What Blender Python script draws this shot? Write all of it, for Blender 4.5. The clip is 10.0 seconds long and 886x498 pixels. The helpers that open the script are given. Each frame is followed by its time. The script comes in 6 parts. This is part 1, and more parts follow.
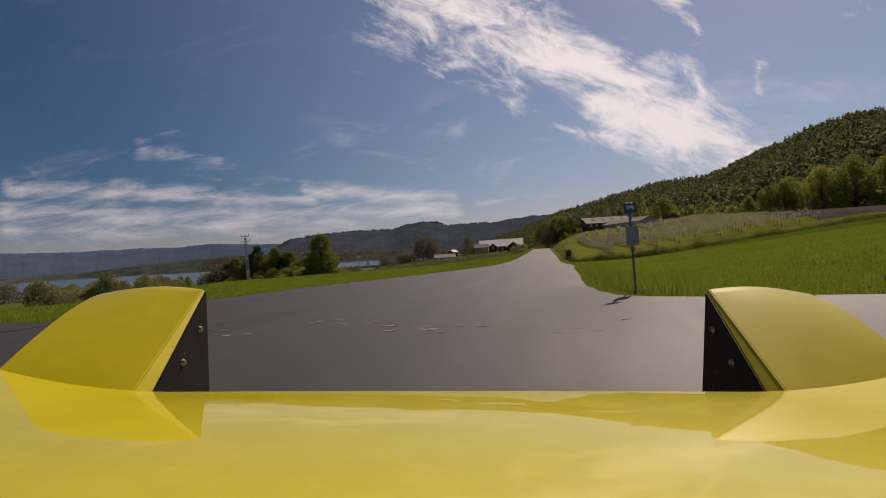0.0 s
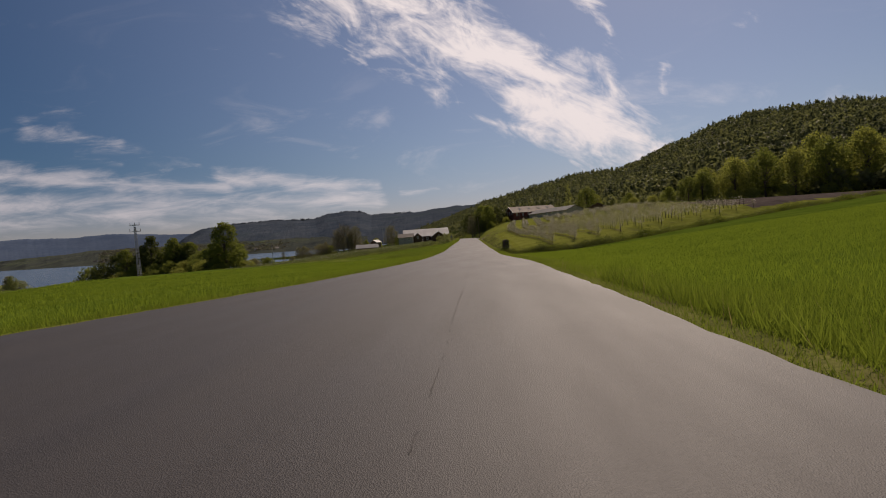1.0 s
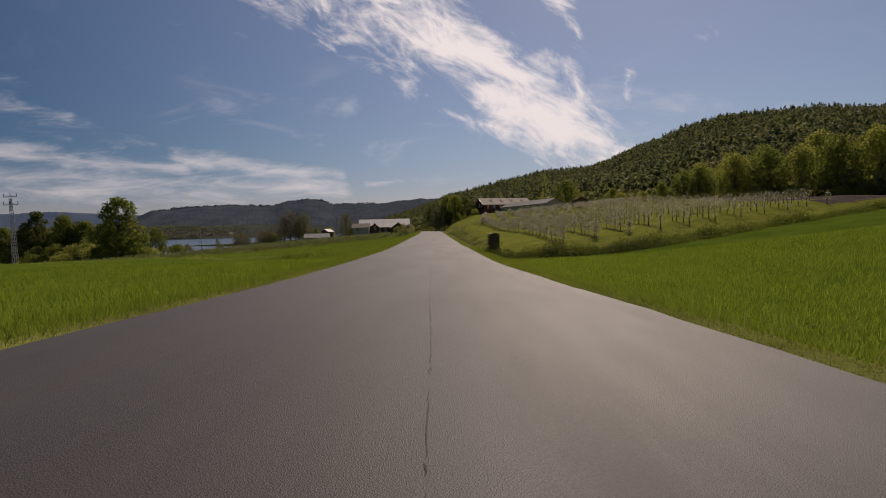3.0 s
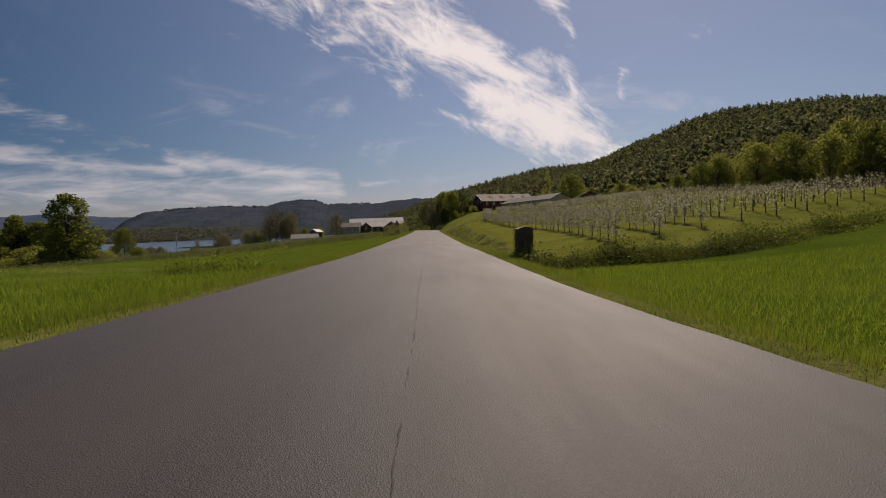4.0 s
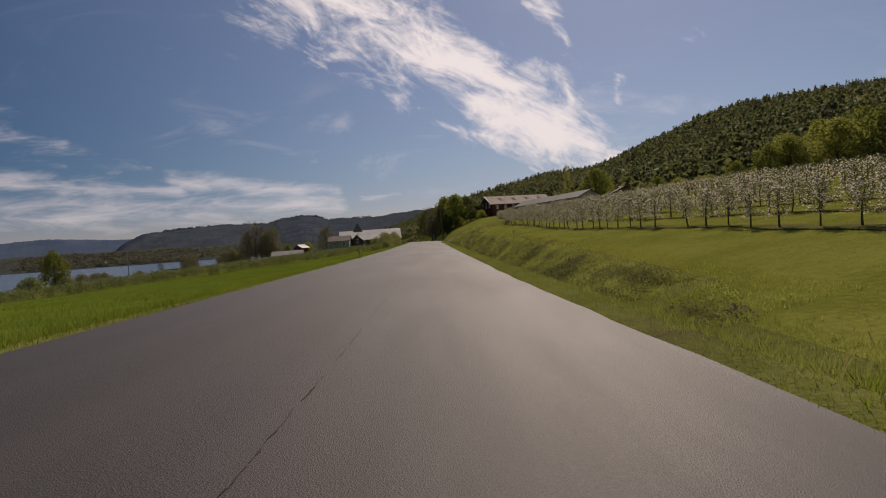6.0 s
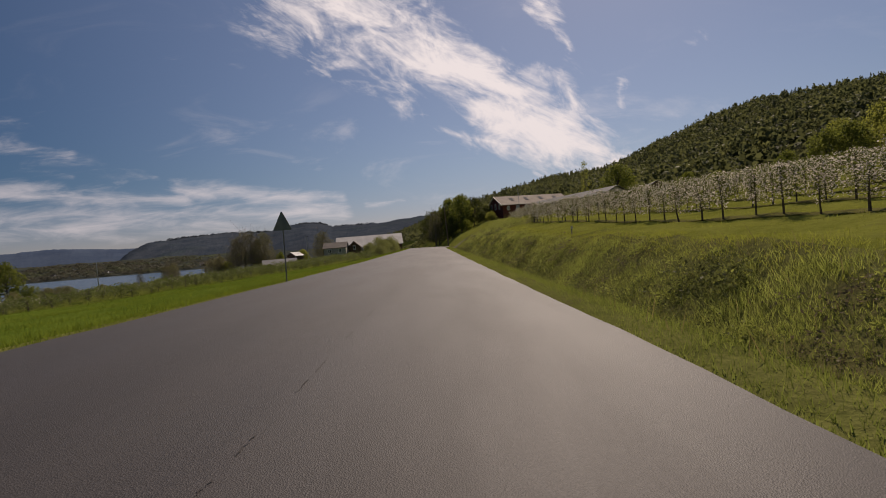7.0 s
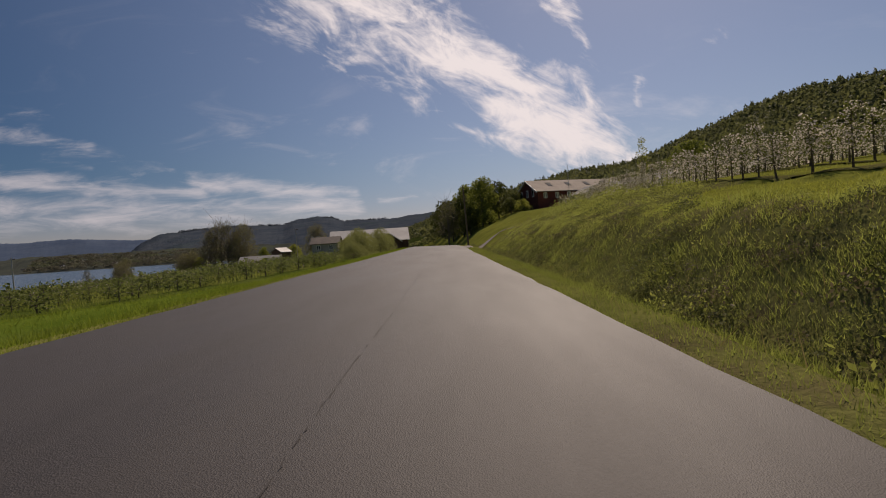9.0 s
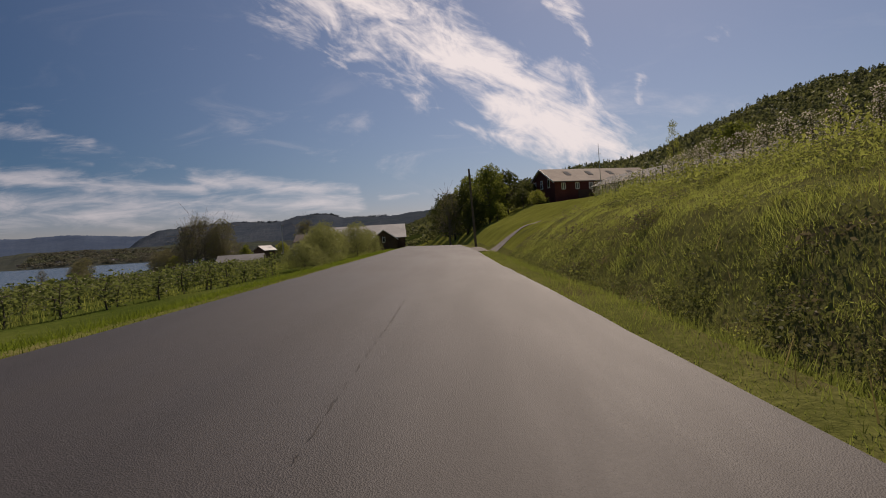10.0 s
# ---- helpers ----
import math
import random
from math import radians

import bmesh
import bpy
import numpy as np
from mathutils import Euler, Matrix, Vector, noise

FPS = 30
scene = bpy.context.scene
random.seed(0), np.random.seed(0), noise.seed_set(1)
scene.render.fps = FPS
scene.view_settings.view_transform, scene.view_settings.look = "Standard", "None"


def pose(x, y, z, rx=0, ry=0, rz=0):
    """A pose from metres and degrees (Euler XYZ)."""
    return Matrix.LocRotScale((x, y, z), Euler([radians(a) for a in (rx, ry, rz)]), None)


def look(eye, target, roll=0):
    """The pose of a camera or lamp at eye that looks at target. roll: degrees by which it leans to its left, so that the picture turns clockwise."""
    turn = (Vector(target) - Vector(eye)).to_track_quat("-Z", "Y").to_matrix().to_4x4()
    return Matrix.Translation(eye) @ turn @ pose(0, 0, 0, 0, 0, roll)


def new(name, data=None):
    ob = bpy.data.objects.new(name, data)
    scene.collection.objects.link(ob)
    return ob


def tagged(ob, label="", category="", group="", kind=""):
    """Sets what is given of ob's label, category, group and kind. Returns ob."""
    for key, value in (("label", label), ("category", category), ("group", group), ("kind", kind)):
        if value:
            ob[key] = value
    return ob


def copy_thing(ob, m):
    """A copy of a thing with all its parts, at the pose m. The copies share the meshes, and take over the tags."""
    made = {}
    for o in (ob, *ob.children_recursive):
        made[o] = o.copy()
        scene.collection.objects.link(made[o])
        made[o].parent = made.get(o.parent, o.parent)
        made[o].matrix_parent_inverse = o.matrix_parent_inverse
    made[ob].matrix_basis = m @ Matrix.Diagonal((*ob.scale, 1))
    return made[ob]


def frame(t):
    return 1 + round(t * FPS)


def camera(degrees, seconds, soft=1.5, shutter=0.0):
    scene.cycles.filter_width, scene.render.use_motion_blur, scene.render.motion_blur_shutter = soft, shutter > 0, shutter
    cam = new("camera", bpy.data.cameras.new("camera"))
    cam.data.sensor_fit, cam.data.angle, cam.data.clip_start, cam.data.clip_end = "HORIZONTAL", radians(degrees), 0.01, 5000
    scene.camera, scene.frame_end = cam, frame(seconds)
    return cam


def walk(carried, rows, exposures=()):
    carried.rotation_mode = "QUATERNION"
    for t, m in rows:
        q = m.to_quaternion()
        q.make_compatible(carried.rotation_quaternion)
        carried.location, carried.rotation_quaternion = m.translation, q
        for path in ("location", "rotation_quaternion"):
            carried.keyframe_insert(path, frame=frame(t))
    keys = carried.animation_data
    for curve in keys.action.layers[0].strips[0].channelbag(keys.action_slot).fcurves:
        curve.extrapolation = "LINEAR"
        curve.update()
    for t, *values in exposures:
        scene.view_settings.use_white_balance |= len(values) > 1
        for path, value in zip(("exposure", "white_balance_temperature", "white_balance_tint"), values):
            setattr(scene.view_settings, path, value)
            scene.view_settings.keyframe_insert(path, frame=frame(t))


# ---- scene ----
cam = camera(82.1, 10.0, soft=1.0)


def lens_row(x, y, z, yaw, pitch, roll):
    return pose(x, y, z, 0, 0, yaw) @ pose(0, 0, 0, 90 + pitch) @ pose(0, 0, 0, 0, 0, roll)


PATH = [
    (0.0, 1.89, 0.00, 1.355, 12.31, 0.32, -3.88),
    (0.5, 0.95, 5.36, 1.367, 7.78, -0.61, -3.39),
    (1.0, 0.31, 11.05, 1.347, 3.89, -1.40, -4.04),
    (1.5, 0.06, 17.49, 1.286, 1.16, -1.87, -2.77),
    (2.0, -0.03, 24.22, 1.184, 0.30, -2.22, -2.21),
    (2.5, 0.00, 31.09, 1.050, -0.16, -2.30, -1.59),
    (4.0, -0.18, 51.78, 0.504, -0.76, -2.36, -2.05),
    (4.5, -0.18, 58.65, 0.421, -0.77, -2.24, -3.06),
    (5.0, 0.06, 65.45, 0.350, -0.65, -1.87, -4.17),
    (5.5, 0.16, 72.83, 0.289, -0.60, -1.55, -3.89),
    (7.0, 0.20, 95.90, 0.174, 0.00, -0.41, -4.68),
    (7.5, 0.17, 103.79, 0.201, 0.45, -0.42, -4.32),
    (8.0, 0.02, 111.55, 0.243, 0.85, -0.44, -3.97),
    (8.5, -0.21, 119.46, 0.317, 1.18, -0.52, -3.40),
    (9.0, -0.39, 126.97, 0.400, 1.37, -0.69, -3.67),
    (9.5, -0.54, 134.35, 0.497, 1.44, -0.85, -3.92),
    (10.0, -0.64, 141.66, 0.600, 1.44, -0.98, -3.45),
]
walk(cam, [(row[0], lens_row(*row[1:])) for row in PATH], exposures=[(0.0, 0.04, 7050, 20.0), (10.0, 0.04, 7050, 20.0)])

# ---- light: high sun ahead and to the right, blue sky with cirrus ----
SUN_AZ, SUN_EL = 21.0, 45.0
sun_way = Vector((math.sin(radians(SUN_AZ)) * math.cos(radians(SUN_EL)), math.cos(radians(SUN_AZ)) * math.cos(radians(SUN_EL)), math.sin(radians(SUN_EL))))
sun_data = bpy.data.lights.new("sun", "SUN")
sun_data.energy, sun_data.angle, sun_data.color = 5.2, radians(0.53), (1.0, 0.90, 0.75)
sun = new("sun", sun_data)
sun.matrix_world = look((0, 0, 60), Vector((0, 0, 60)) - sun_way)


class Nodes:
    """Short hand for building a node tree."""

    def __init__(self, tree):
        self.tree = tree
        tree.nodes.clear()

    def add(self, kind, ins=None, **props):
        n = self.tree.nodes.new(kind)
        if "operation" in props:
            n.operation = props["operation"]
        if "use_clamp" in props:
            n.use_clamp = props["use_clamp"]
        if "interpolation_type" in props:
            n.interpolation_type = props["interpolation_type"]
        if "data_type" in props:
            n.data_type, n.blend_type = props["data_type"], props["blend_type"]
        if "feature" in props:
            n.feature = props["feature"]
        for k, v in (ins or {}).items():
            if isinstance(v, bpy.types.NodeSocket):
                self.tree.links.new(v, n.inputs[k])
            else:
                n.inputs[k].default_value = v
        return n

    def math(self, op, a, b=0.0, c=0.0, clamp=False):
        return self.add("ShaderNodeMath", {0: a, 1: b, 2: c}, operation=op, use_clamp=clamp).outputs[0]

    def ramp(self, v, a, b, lo=0.0, hi=1.0):
        n = self.add("ShaderNodeMapRange", {"Value": v, "From Min": a, "From Max": b, "To Min": lo, "To Max": hi}, interpolation_type="SMOOTHSTEP")
        return n.outputs["Result"]

    def noise(self, vec, scale, detail=4.0, rough=0.55, dist=0.0):
        ins = {"Scale": scale, "Detail": detail, "Roughness": rough, "Distortion": dist}
        if vec is not None:
            ins["Vector"] = vec
        return self.add("ShaderNodeTexNoise", ins).outputs["Fac"]

    def mix(self, f, a, b, mode="MIX"):
        n = self.add("ShaderNodeMix", data_type="RGBA", blend_type=mode)
        for sock, v in ((n.inputs[0], f), (n.inputs[6], a), (n.inputs[7], b)):
            if isinstance(v, bpy.types.NodeSocket):
                self.tree.links.new(v, sock)
            else:
                sock.default_value = v if not isinstance(v, tuple) or len(v) == 4 else (*v, 1)
        return n.outputs[2]

    def scaled(self, vec, x, y, z):
        return self.add("ShaderNodeVectorMath", {0: vec, 1: (x, y, z)}, operation="MULTIPLY").outputs[0]


world = bpy.data.worlds.new("sky")
scene.world = world
world.use_nodes = True
N = Nodes(world.node_tree)
sky = N.add("ShaderNodeTexSky")
sky.sky_type, sky.sun_disc, sky.sun_elevation, sky.sun_rotation = "NISHITA", False, radians(SUN_EL), radians(SUN_AZ)
sky.air_density, sky.dust_density, sky.ozone_density = 1.0, 0.5, 1.2
co = N.add("ShaderNodeTexCoord").outputs["Generated"]
sep = N.add("ShaderNodeSeparateXYZ", {0: co})
ahead = N.math("ADD", N.math("ABSOLUTE", sep.outputs[1]), 0.04)
px = N.math("DIVIDE", sep.outputs[0], ahead)
pz = N.math("DIVIDE", sep.outputs[2], ahead)
flat = N.add("ShaderNodeCombineXYZ", {0: px, 1: pz, 2: 0.0}).outputs[0]
# clouds: soft strokes (from, to, half widths, strength) torn by noise
STREAK = (
    (-0.235, 0.522, 0.020, 0.335, 0.096, 0.078, 0.84),
    (-0.018, 0.350, 0.200, 0.266, 0.064, 0.044, 0.90),
    (0.102, 0.255, 0.245, 0.172, 0.044, 0.068, 1.05),
    (0.235, 0.190, 0.368, 0.108, 0.068, 0.018, 1.10),
    (0.006, 0.221, 0.131, 0.177, 0.011, 0.029, 0.62),
    (0.221, 0.449, 0.272, 0.347, 0.027, 0.009, 0.62),
    (0.363, 0.277, 0.361, 0.229, 0.014, 0.012, 0.42),
    (0.496, 0.332, 0.510, 0.342, 0.016, 0.013, 0.30),
    (-0.030, 0.254, 0.008, 0.249, 0.006, 0.004, 0.45),
    (-0.062, 0.285, 0.114, 0.276, 0.029, 0.033, 0.35),
    (0.248, 0.302, 0.267, 0.247, 0.029, 0.022, 0.60),
)
BANK = (
    (-0.484, 0.145, -0.324, 0.121, 0.017, 0.016, 0.80),
    (-0.346, 0.120, -0.180, 0.102, 0.017, 0.010, 0.78),
    (-0.134, 0.086, -0.068, 0.082, 0.007, 0.004, 0.45),
    (-1.217, 0.213, -0.471, 0.125, 0.022, 0.018, 0.72),
    (-1.221, 0.158, -0.184, 0.072, 0.030, 0.016, 0.66),
    (-1.224, 0.113, -0.382, 0.069, 0.027, 0.022, 0.60),
    (-0.866, 0.270, -0.676, 0.223, 0.022, 0.013, 0.42),
    (-0.719, 0.225, -0.522, 0.173, 0.016, 0.007, 0.30),
    (-0.863, 0.305, -0.682, 0.283, 0.010, 0.007, 0.24),
    (-0.364, 0.366, -0.304, 0.344, 0.010, 0.008, 0.20),
    (-0.490, 0.387, -0.431, 0.378, 0.008, 0.007, 0.17),
    (-0.784, 0.212, -0.678, 0.194, 0.013, 0.007, 0.28),
)


def vmath(op, a, b):
    return N.add("ShaderNodeVectorMath", {0: a, 1: b}, operation=op)


def strokes(vec, rows, spread_out):
    """The strongest of several tapered strokes at each point of the sky, fading towards their sides."""
    best = None
    for x0, z0, x1, z1, w0, w1, gain in rows:
        dx, dz = x1 - x0, z1 - z0
        q = dx * dx + dz * dz
        rel = vmath("SUBTRACT", vec, (x0, z0, 0.0)).outputs[0]
        t = N.math("ADD", vmath("DOT_PRODUCT", rel, (dx / q, dz / q, 0.0)).outputs["Value"], 0.0, clamp=True)
        nearest = N.add("ShaderNodeCombineXYZ", {0: N.math("MULTIPLY", t, dx), 1: N.math("MULTIPLY", t, dz), 2: 0.0}).outputs[0]
        far = vmath("DISTANCE", rel, nearest).outputs["Value"]
        reach = N.math("MULTIPLY_ADD", t, (w1 - w0) * spread_out, w0 * spread_out)
        v = N.math("MULTIPLY", N.math("SUBTRACT", 1.0, N.math("DIVIDE", far, reach), clamp=True), gain)
        best = v if best is None else N.math("MAXIMUM", best, v)
    return best


def bent(scale, much, seed):
    """The sky's plane, pushed about by noise."""
    n = N.add("ShaderNodeTexNoise", {"Vector": N.add("ShaderNodeCombineXYZ", {0: px, 1: pz, 2: seed}).outputs[0], "Scale": scale, "Detail": 4.0, "Roughness": 0.6})
    push = vmath("SUBTRACT", n.outputs["Color"], (0.5, 0.5, 0.5)).outputs[0]
    push = vmath("MULTIPLY", push, (much, much, 0.0)).outputs[0]
    return vmath("ADD", flat, push).outputs[0]


along = N.math("ADD", N.math("MULTIPLY", px, 0.85), N.math("MULTIPLY", pz, -0.53))
across = N.math("ADD", N.math("MULTIPLY", px, 0.53), N.math("MULTIPLY", pz, 0.85))
fibre = N.add("ShaderNodeCombineXYZ", {0: along, 1: across, 2: 0.3}).outputs[0]
torn = N.noise(N.scaled(fibre, 5.0, 12.0, 1.0), 1.7, 8.0, 0.62, 0.7)
fine = N.noise(N.scaled(fibre, 17.0, 42.0, 1.0), 2.0, 4.0, 0.6, 0.8)
torn = N.math("ADD", torn, N.math("MULTIPLY", N.math("SUBTRACT", fine, 0.5), 0.25))
body = strokes(bent(6.0, 0.06, 0.0), STREAK, 1.75)
c1 = N.ramp(N.math("ADD", body, N.math("MULTIPLY", N.math("SUBTRACT", torn, 0.55), 2.2)), 0.08, 0.98)
c1 = N.math("MULTIPLY", c1, N.ramp(body, 0.0, 0.22))
lay = N.noise(N.scaled(flat, 4.0, 22.0, 1.0), 1.7, 8.0, 0.62, 0.5)
sheet_body = strokes(bent(5.0, 0.05, 4.0), BANK, 1.9)
c2 = N.ramp(N.math("ADD", sheet_body, N.math("MULTIPLY", N.math("SUBTRACT", lay, 0.53), 2.0)), 0.05, 1.05)
c2 = N.math("MULTIPLY", N.math("MULTIPLY", c2, N.ramp(sheet_body, 0.0, 0.3)), 0.72)
wisp = N.noise(N.scaled(flat, 2.2, 7.0, 1.0), 1.9, 6.0, 0.62, 0.8)
c4 = N.math("MULTIPLY", N.ramp(wisp, 0.52, 0.80), N.math("MULTIPLY", N.ramp(pz, 0.02, 0.08), N.ramp(pz, 0.16, 0.34, 0.40, 0.05)))
cloud = N.math("MAXIMUM", N.math("MAXIMUM", c1, c2), c4)
glow = N.add("ShaderNodeVectorMath", {0: co, 1: tuple(sun_way)}, operation="DOT_PRODUCT").outputs["Value"]
white = N.mix(N.ramp(glow, 0.4, 0.98), (13.4, 13.1, 13.6), (20.0, 19.4, 19.0))
deep = N.mix(1.0, sky.outputs[0], N.mix(N.ramp(glow, 0.35, 0.92), (0.35, 0.58, 0.80), (1.12, 1.17, 1.27)), "MULTIPLY")
lowsky = N.mix(1.0, sky.outputs[0], (0.95, 0.93, 1.18), "MULTIPLY")
deep = N.mix(N.ramp(sep.outputs[2], 0.0, 0.16, 1.0, 0.0), deep, lowsky)
colour = N.mix(N.math("MULTIPLY", cloud, 0.88, clamp=True), deep, white)
back = N.add("ShaderNodeBackground", {"Color": colour, "Strength": 0.043})
N.add("ShaderNodeOutputWorld", {"Surface": back.outputs[0]})

# ---- materials ----


def material(name):
    m = bpy.data.materials.new(name)
    m.use_nodes = True
    return m, Nodes(m.node_tree)


def out(n, shader, disp=None):
    n.add("ShaderNodeOutputMaterial", {"Surface": shader})


def surface(name, a, b, rough=0.7, scale=3.0, fine=40.0, bump=0.3, metal=0.0, spec=0.4, dist=0.02, third=None, coat=0.0):
    """Two colours mixed by noise at two scales, with bump."""
    m, n = material(name)
    pos = n.add("ShaderNodeTexCoord").outputs["Object"]
    big = n.noise(pos, scale, 5.0, 0.6)
    small = n.noise(pos, fine, 4.0, 0.65)
    f = n.ramp(n.math("ADD", n.math("MULTIPLY", big, 0.6), n.math("MULTIPLY", small, 0.4)), 0.35, 0.65)
    col = n.mix(f, a, b)
    if third:
        col = n.mix(n.math("MULTIPLY", n.ramp(n.noise(pos, scale * 0.37, 6.0, 0.7), 0.52, 0.68), 0.8), col, third)
    bmp = n.add("ShaderNodeBump", {"Strength": bump, "Distance": dist, "Height": n.math("ADD", small, n.math("MULTIPLY", big, 0.5))})
    if spec <= 0.1:
        out(n, n.add("ShaderNodeBsdfDiffuse", {"Color": col, "Roughness": 0.6, "Normal": bmp.outputs[0]}).outputs[0])
        return m
    p = n.add("ShaderNodeBsdfPrincipled", {"Base Color": col, "Roughness": n.ramp(small, 0.2, 0.8, max(0.02, rough - 0.1), min(1, rough + 0.1)), "Metallic": metal, "Specular IOR Level": spec, "Coat Weight": coat, "Coat Roughness": 0.03, "Normal": bmp.outputs[0]})
    out(n, p.outputs[0])
    return m


def leafy(name, a, b, trans=0.45, shift=(0.10, 0.16, 0.02), rough=0.6, per_object=False, patch=None, patch_scale=0.9):
    """Thin leaves that let light through, each clump of its own tone."""
    m, n = material(name)
    geo = n.add("ShaderNodeNewGeometry")
    rnd = geo.outputs["Random Per Island"]
    pos = n.add("ShaderNodeTexCoord").outputs["Object"]
    f = n.math("ADD", n.math("MULTIPLY", rnd, 0.6), n.math("MULTIPLY", n.ramp(n.noise(pos, 0.35, 3.0), 0.35, 0.65), 0.5), clamp=True)
    col = n.mix(f, a, b)
    if patch:
        col = n.mix(n.math("MULTIPLY", n.ramp(n.noise(pos, patch_scale, 5.0, 0.65), 0.47, 0.62), 0.75), col, patch)
    if per_object:
        col = n.mix(n.math("MULTIPLY", n.add("ShaderNodeObjectInfo").outputs["Random"], 0.4), col, n.mix(0.5, a, shift))
    d = n.add("ShaderNodeBsdfPrincipled", {"Base Color": col, "Roughness": rough, "Specular IOR Level": 0.03})
    tcol = n.mix(0.5, col, shift)
    t = n.add("ShaderNodeBsdfTranslucent", {"Color": tcol})
    mx = n.add("ShaderNodeMixShader", {0: trans, 1: d.outputs[0], 2: t.outputs[0]})
    out(n, mx.outputs[0])
    return m


M_FIELD = surface("barley_ground", (0.068, 0.108, 0.012), (0.108, 0.154, 0.020), 0.85, 0.25, 9.0, 0.6, spec=0.1, dist=0.05)
M_MEADOW = surface("meadow_ground", (0.162, 0.178, 0.032), (0.250, 0.260, 0.056), 0.9, 0.5, 7.0, 0.7, spec=0.1, dist=0.05, third=(0.115, 0.118, 0.045))
M_VERGE = surface("verge_ground", (0.11, 0.120, 0.034), (0.195, 0.198, 0.062), 0.9, 0.8, 11.0, 0.8, spec=0.1, dist=0.04, third=(0.12, 0.095, 0.055))
M_LAKEMEADOW = surface("lakeside_meadow_ground", (0.070, 0.110, 0.014), (0.115, 0.160, 0.024), 0.9, 0.4, 7.0, 0.7, spec=0.1, dist=0.05, third=(0.095, 0.120, 0.028))
M_BANKGROUND = surface("bank_earth", (0.118, 0.116, 0.046), (0.205, 0.206, 0.068), 0.9, 1.8, 9.0, 0.9, spec=0.1, dist=0.05, third=(0.120, 0.096, 0.058))
M_SOIL = surface("tilled_soil", (0.085, 0.068, 0.060), (0.135, 0.110, 0.098), 0.95, 0.6, 4.0, 0.8, spec=0.1, dist=0.08)
M_WOODFLOOR = surface("forest_floor", (0.030, 0.042, 0.011), (0.048, 0.062, 0.016), 0.95, 0.05, 0.4, 0.5, spec=0.05, dist=0.5)
M_SHRUBGROUND = surface("rough_grass_ground", (0.055, 0.080, 0.016), (0.105, 0.125, 0.030), 0.9, 0.3, 5.0, 0.7, spec=0.1, dist=0.05)
M_GRAVEL = surface("gravel", (0.075, 0.068, 0.06), (0.13, 0.118, 0.104), 0.9, 4.0, 60.0, 0.6, spec=0.2)
# far and distant ridges: haze put into the wood colours as blue-grey
M_FARWOOD = surface("hazy_far_woods", (0.050, 0.067, 0.092), (0.088, 0.104, 0.124), 0.95, 0.012, 0.07, 0.6, spec=0.03, dist=7.0, third=(0.064, 0.088, 0.092))
M_FARRIDGE = surface("hazy_distant_woods", (0.066, 0.094, 0.150), (0.086, 0.116, 0.172), 0.95, 0.006, 0.04, 0.2, spec=0.03, dist=6.0)
# shore greens greyed towards blue, some haze put into the colour
M_LOWLAND = surface("hazy_far_fields", (0.044, 0.052, 0.050), (0.074, 0.082, 0.066), 0.95, 0.010, 0.05, 0.6, spec=0.05, dist=6.0, third=(0.100, 0.124, 0.066))

# asphalt: grey binder with pale and dark chips, polished wheel tracks, faint stains
M_ASPHALT, n = material("asphalt")
pos = n.add("ShaderNodeTexCoord").outputs["Object"]
chips = n.add("ShaderNodeTexVoronoi", {"Vector": pos, "Scale": 115.0}, feature="F1")
grain = n.noise(pos, 160.0, 3.0, 0.7)
patch = n.noise(n.scaled(pos, 1.0, 0.18, 1.0), 0.8, 5.0, 0.6)
chipf = n.ramp(n.add("ShaderNodeSeparateColor", {0: chips.outputs["Color"]}).outputs[0], 0.15, 0.95)
col = n.mix(chipf, (0.018, 0.0164, 0.0170), (0.036, 0.0328, 0.0336))
col = n.mix(n.math("MULTIPLY", n.ramp(patch, 0.35, 0.7), 0.45), col, (0.031, 0.0284, 0.0290))
col = n.mix(n.math("MULTIPLY", n.ramp(n.noise(pos, 3.0, 6.0, 0.7), 0.58, 0.72), 0.35), col, (0.021, 0.0190, 0.0192))
lane = n.noise(n.scaled(pos, 1.5, 0.015, 1.0), 1.0, 4.0, 0.6)
col = n.mix(n.math("MULTIPLY", n.ramp(lane, 0.40, 0.62), 0.40), col, (0.034, 0.0312, 0.0318))
col = n.mix(n.math("MULTIPLY", n.ramp(lane, 0.34, 0.46, 1.0, 0.0), 0.35), col, (0.022, 0.0200, 0.0204))
bmp = n.add("ShaderNodeBump", {"Strength": 0.5, "Distance": 0.004, "Height": n.math("ADD", chips.outputs["Distance"], n.math("MULTIPLY", grain, 0.5))})
p = n.add("ShaderNodeBsdfPrincipled", {"Base Color": col, "Roughness": n.ramp(patch, 0.3, 0.7, 0.58, 0.67), "Specular IOR Level": 0.25, "Normal": bmp.outputs[0]})
out(n, p.outputs[0])

M_TAR = surface("tar_joint", (0.024, 0.022, 0.022), (0.036, 0.033, 0.033), 0.8, 2.0, 60.0, 0.1, spec=0.2)
M_CONCRETE = surface("dried_mud", (0.095, 0.085, 0.076), (0.21, 0.195, 0.18), 0.9, 5.0, 50.0, 0.5)

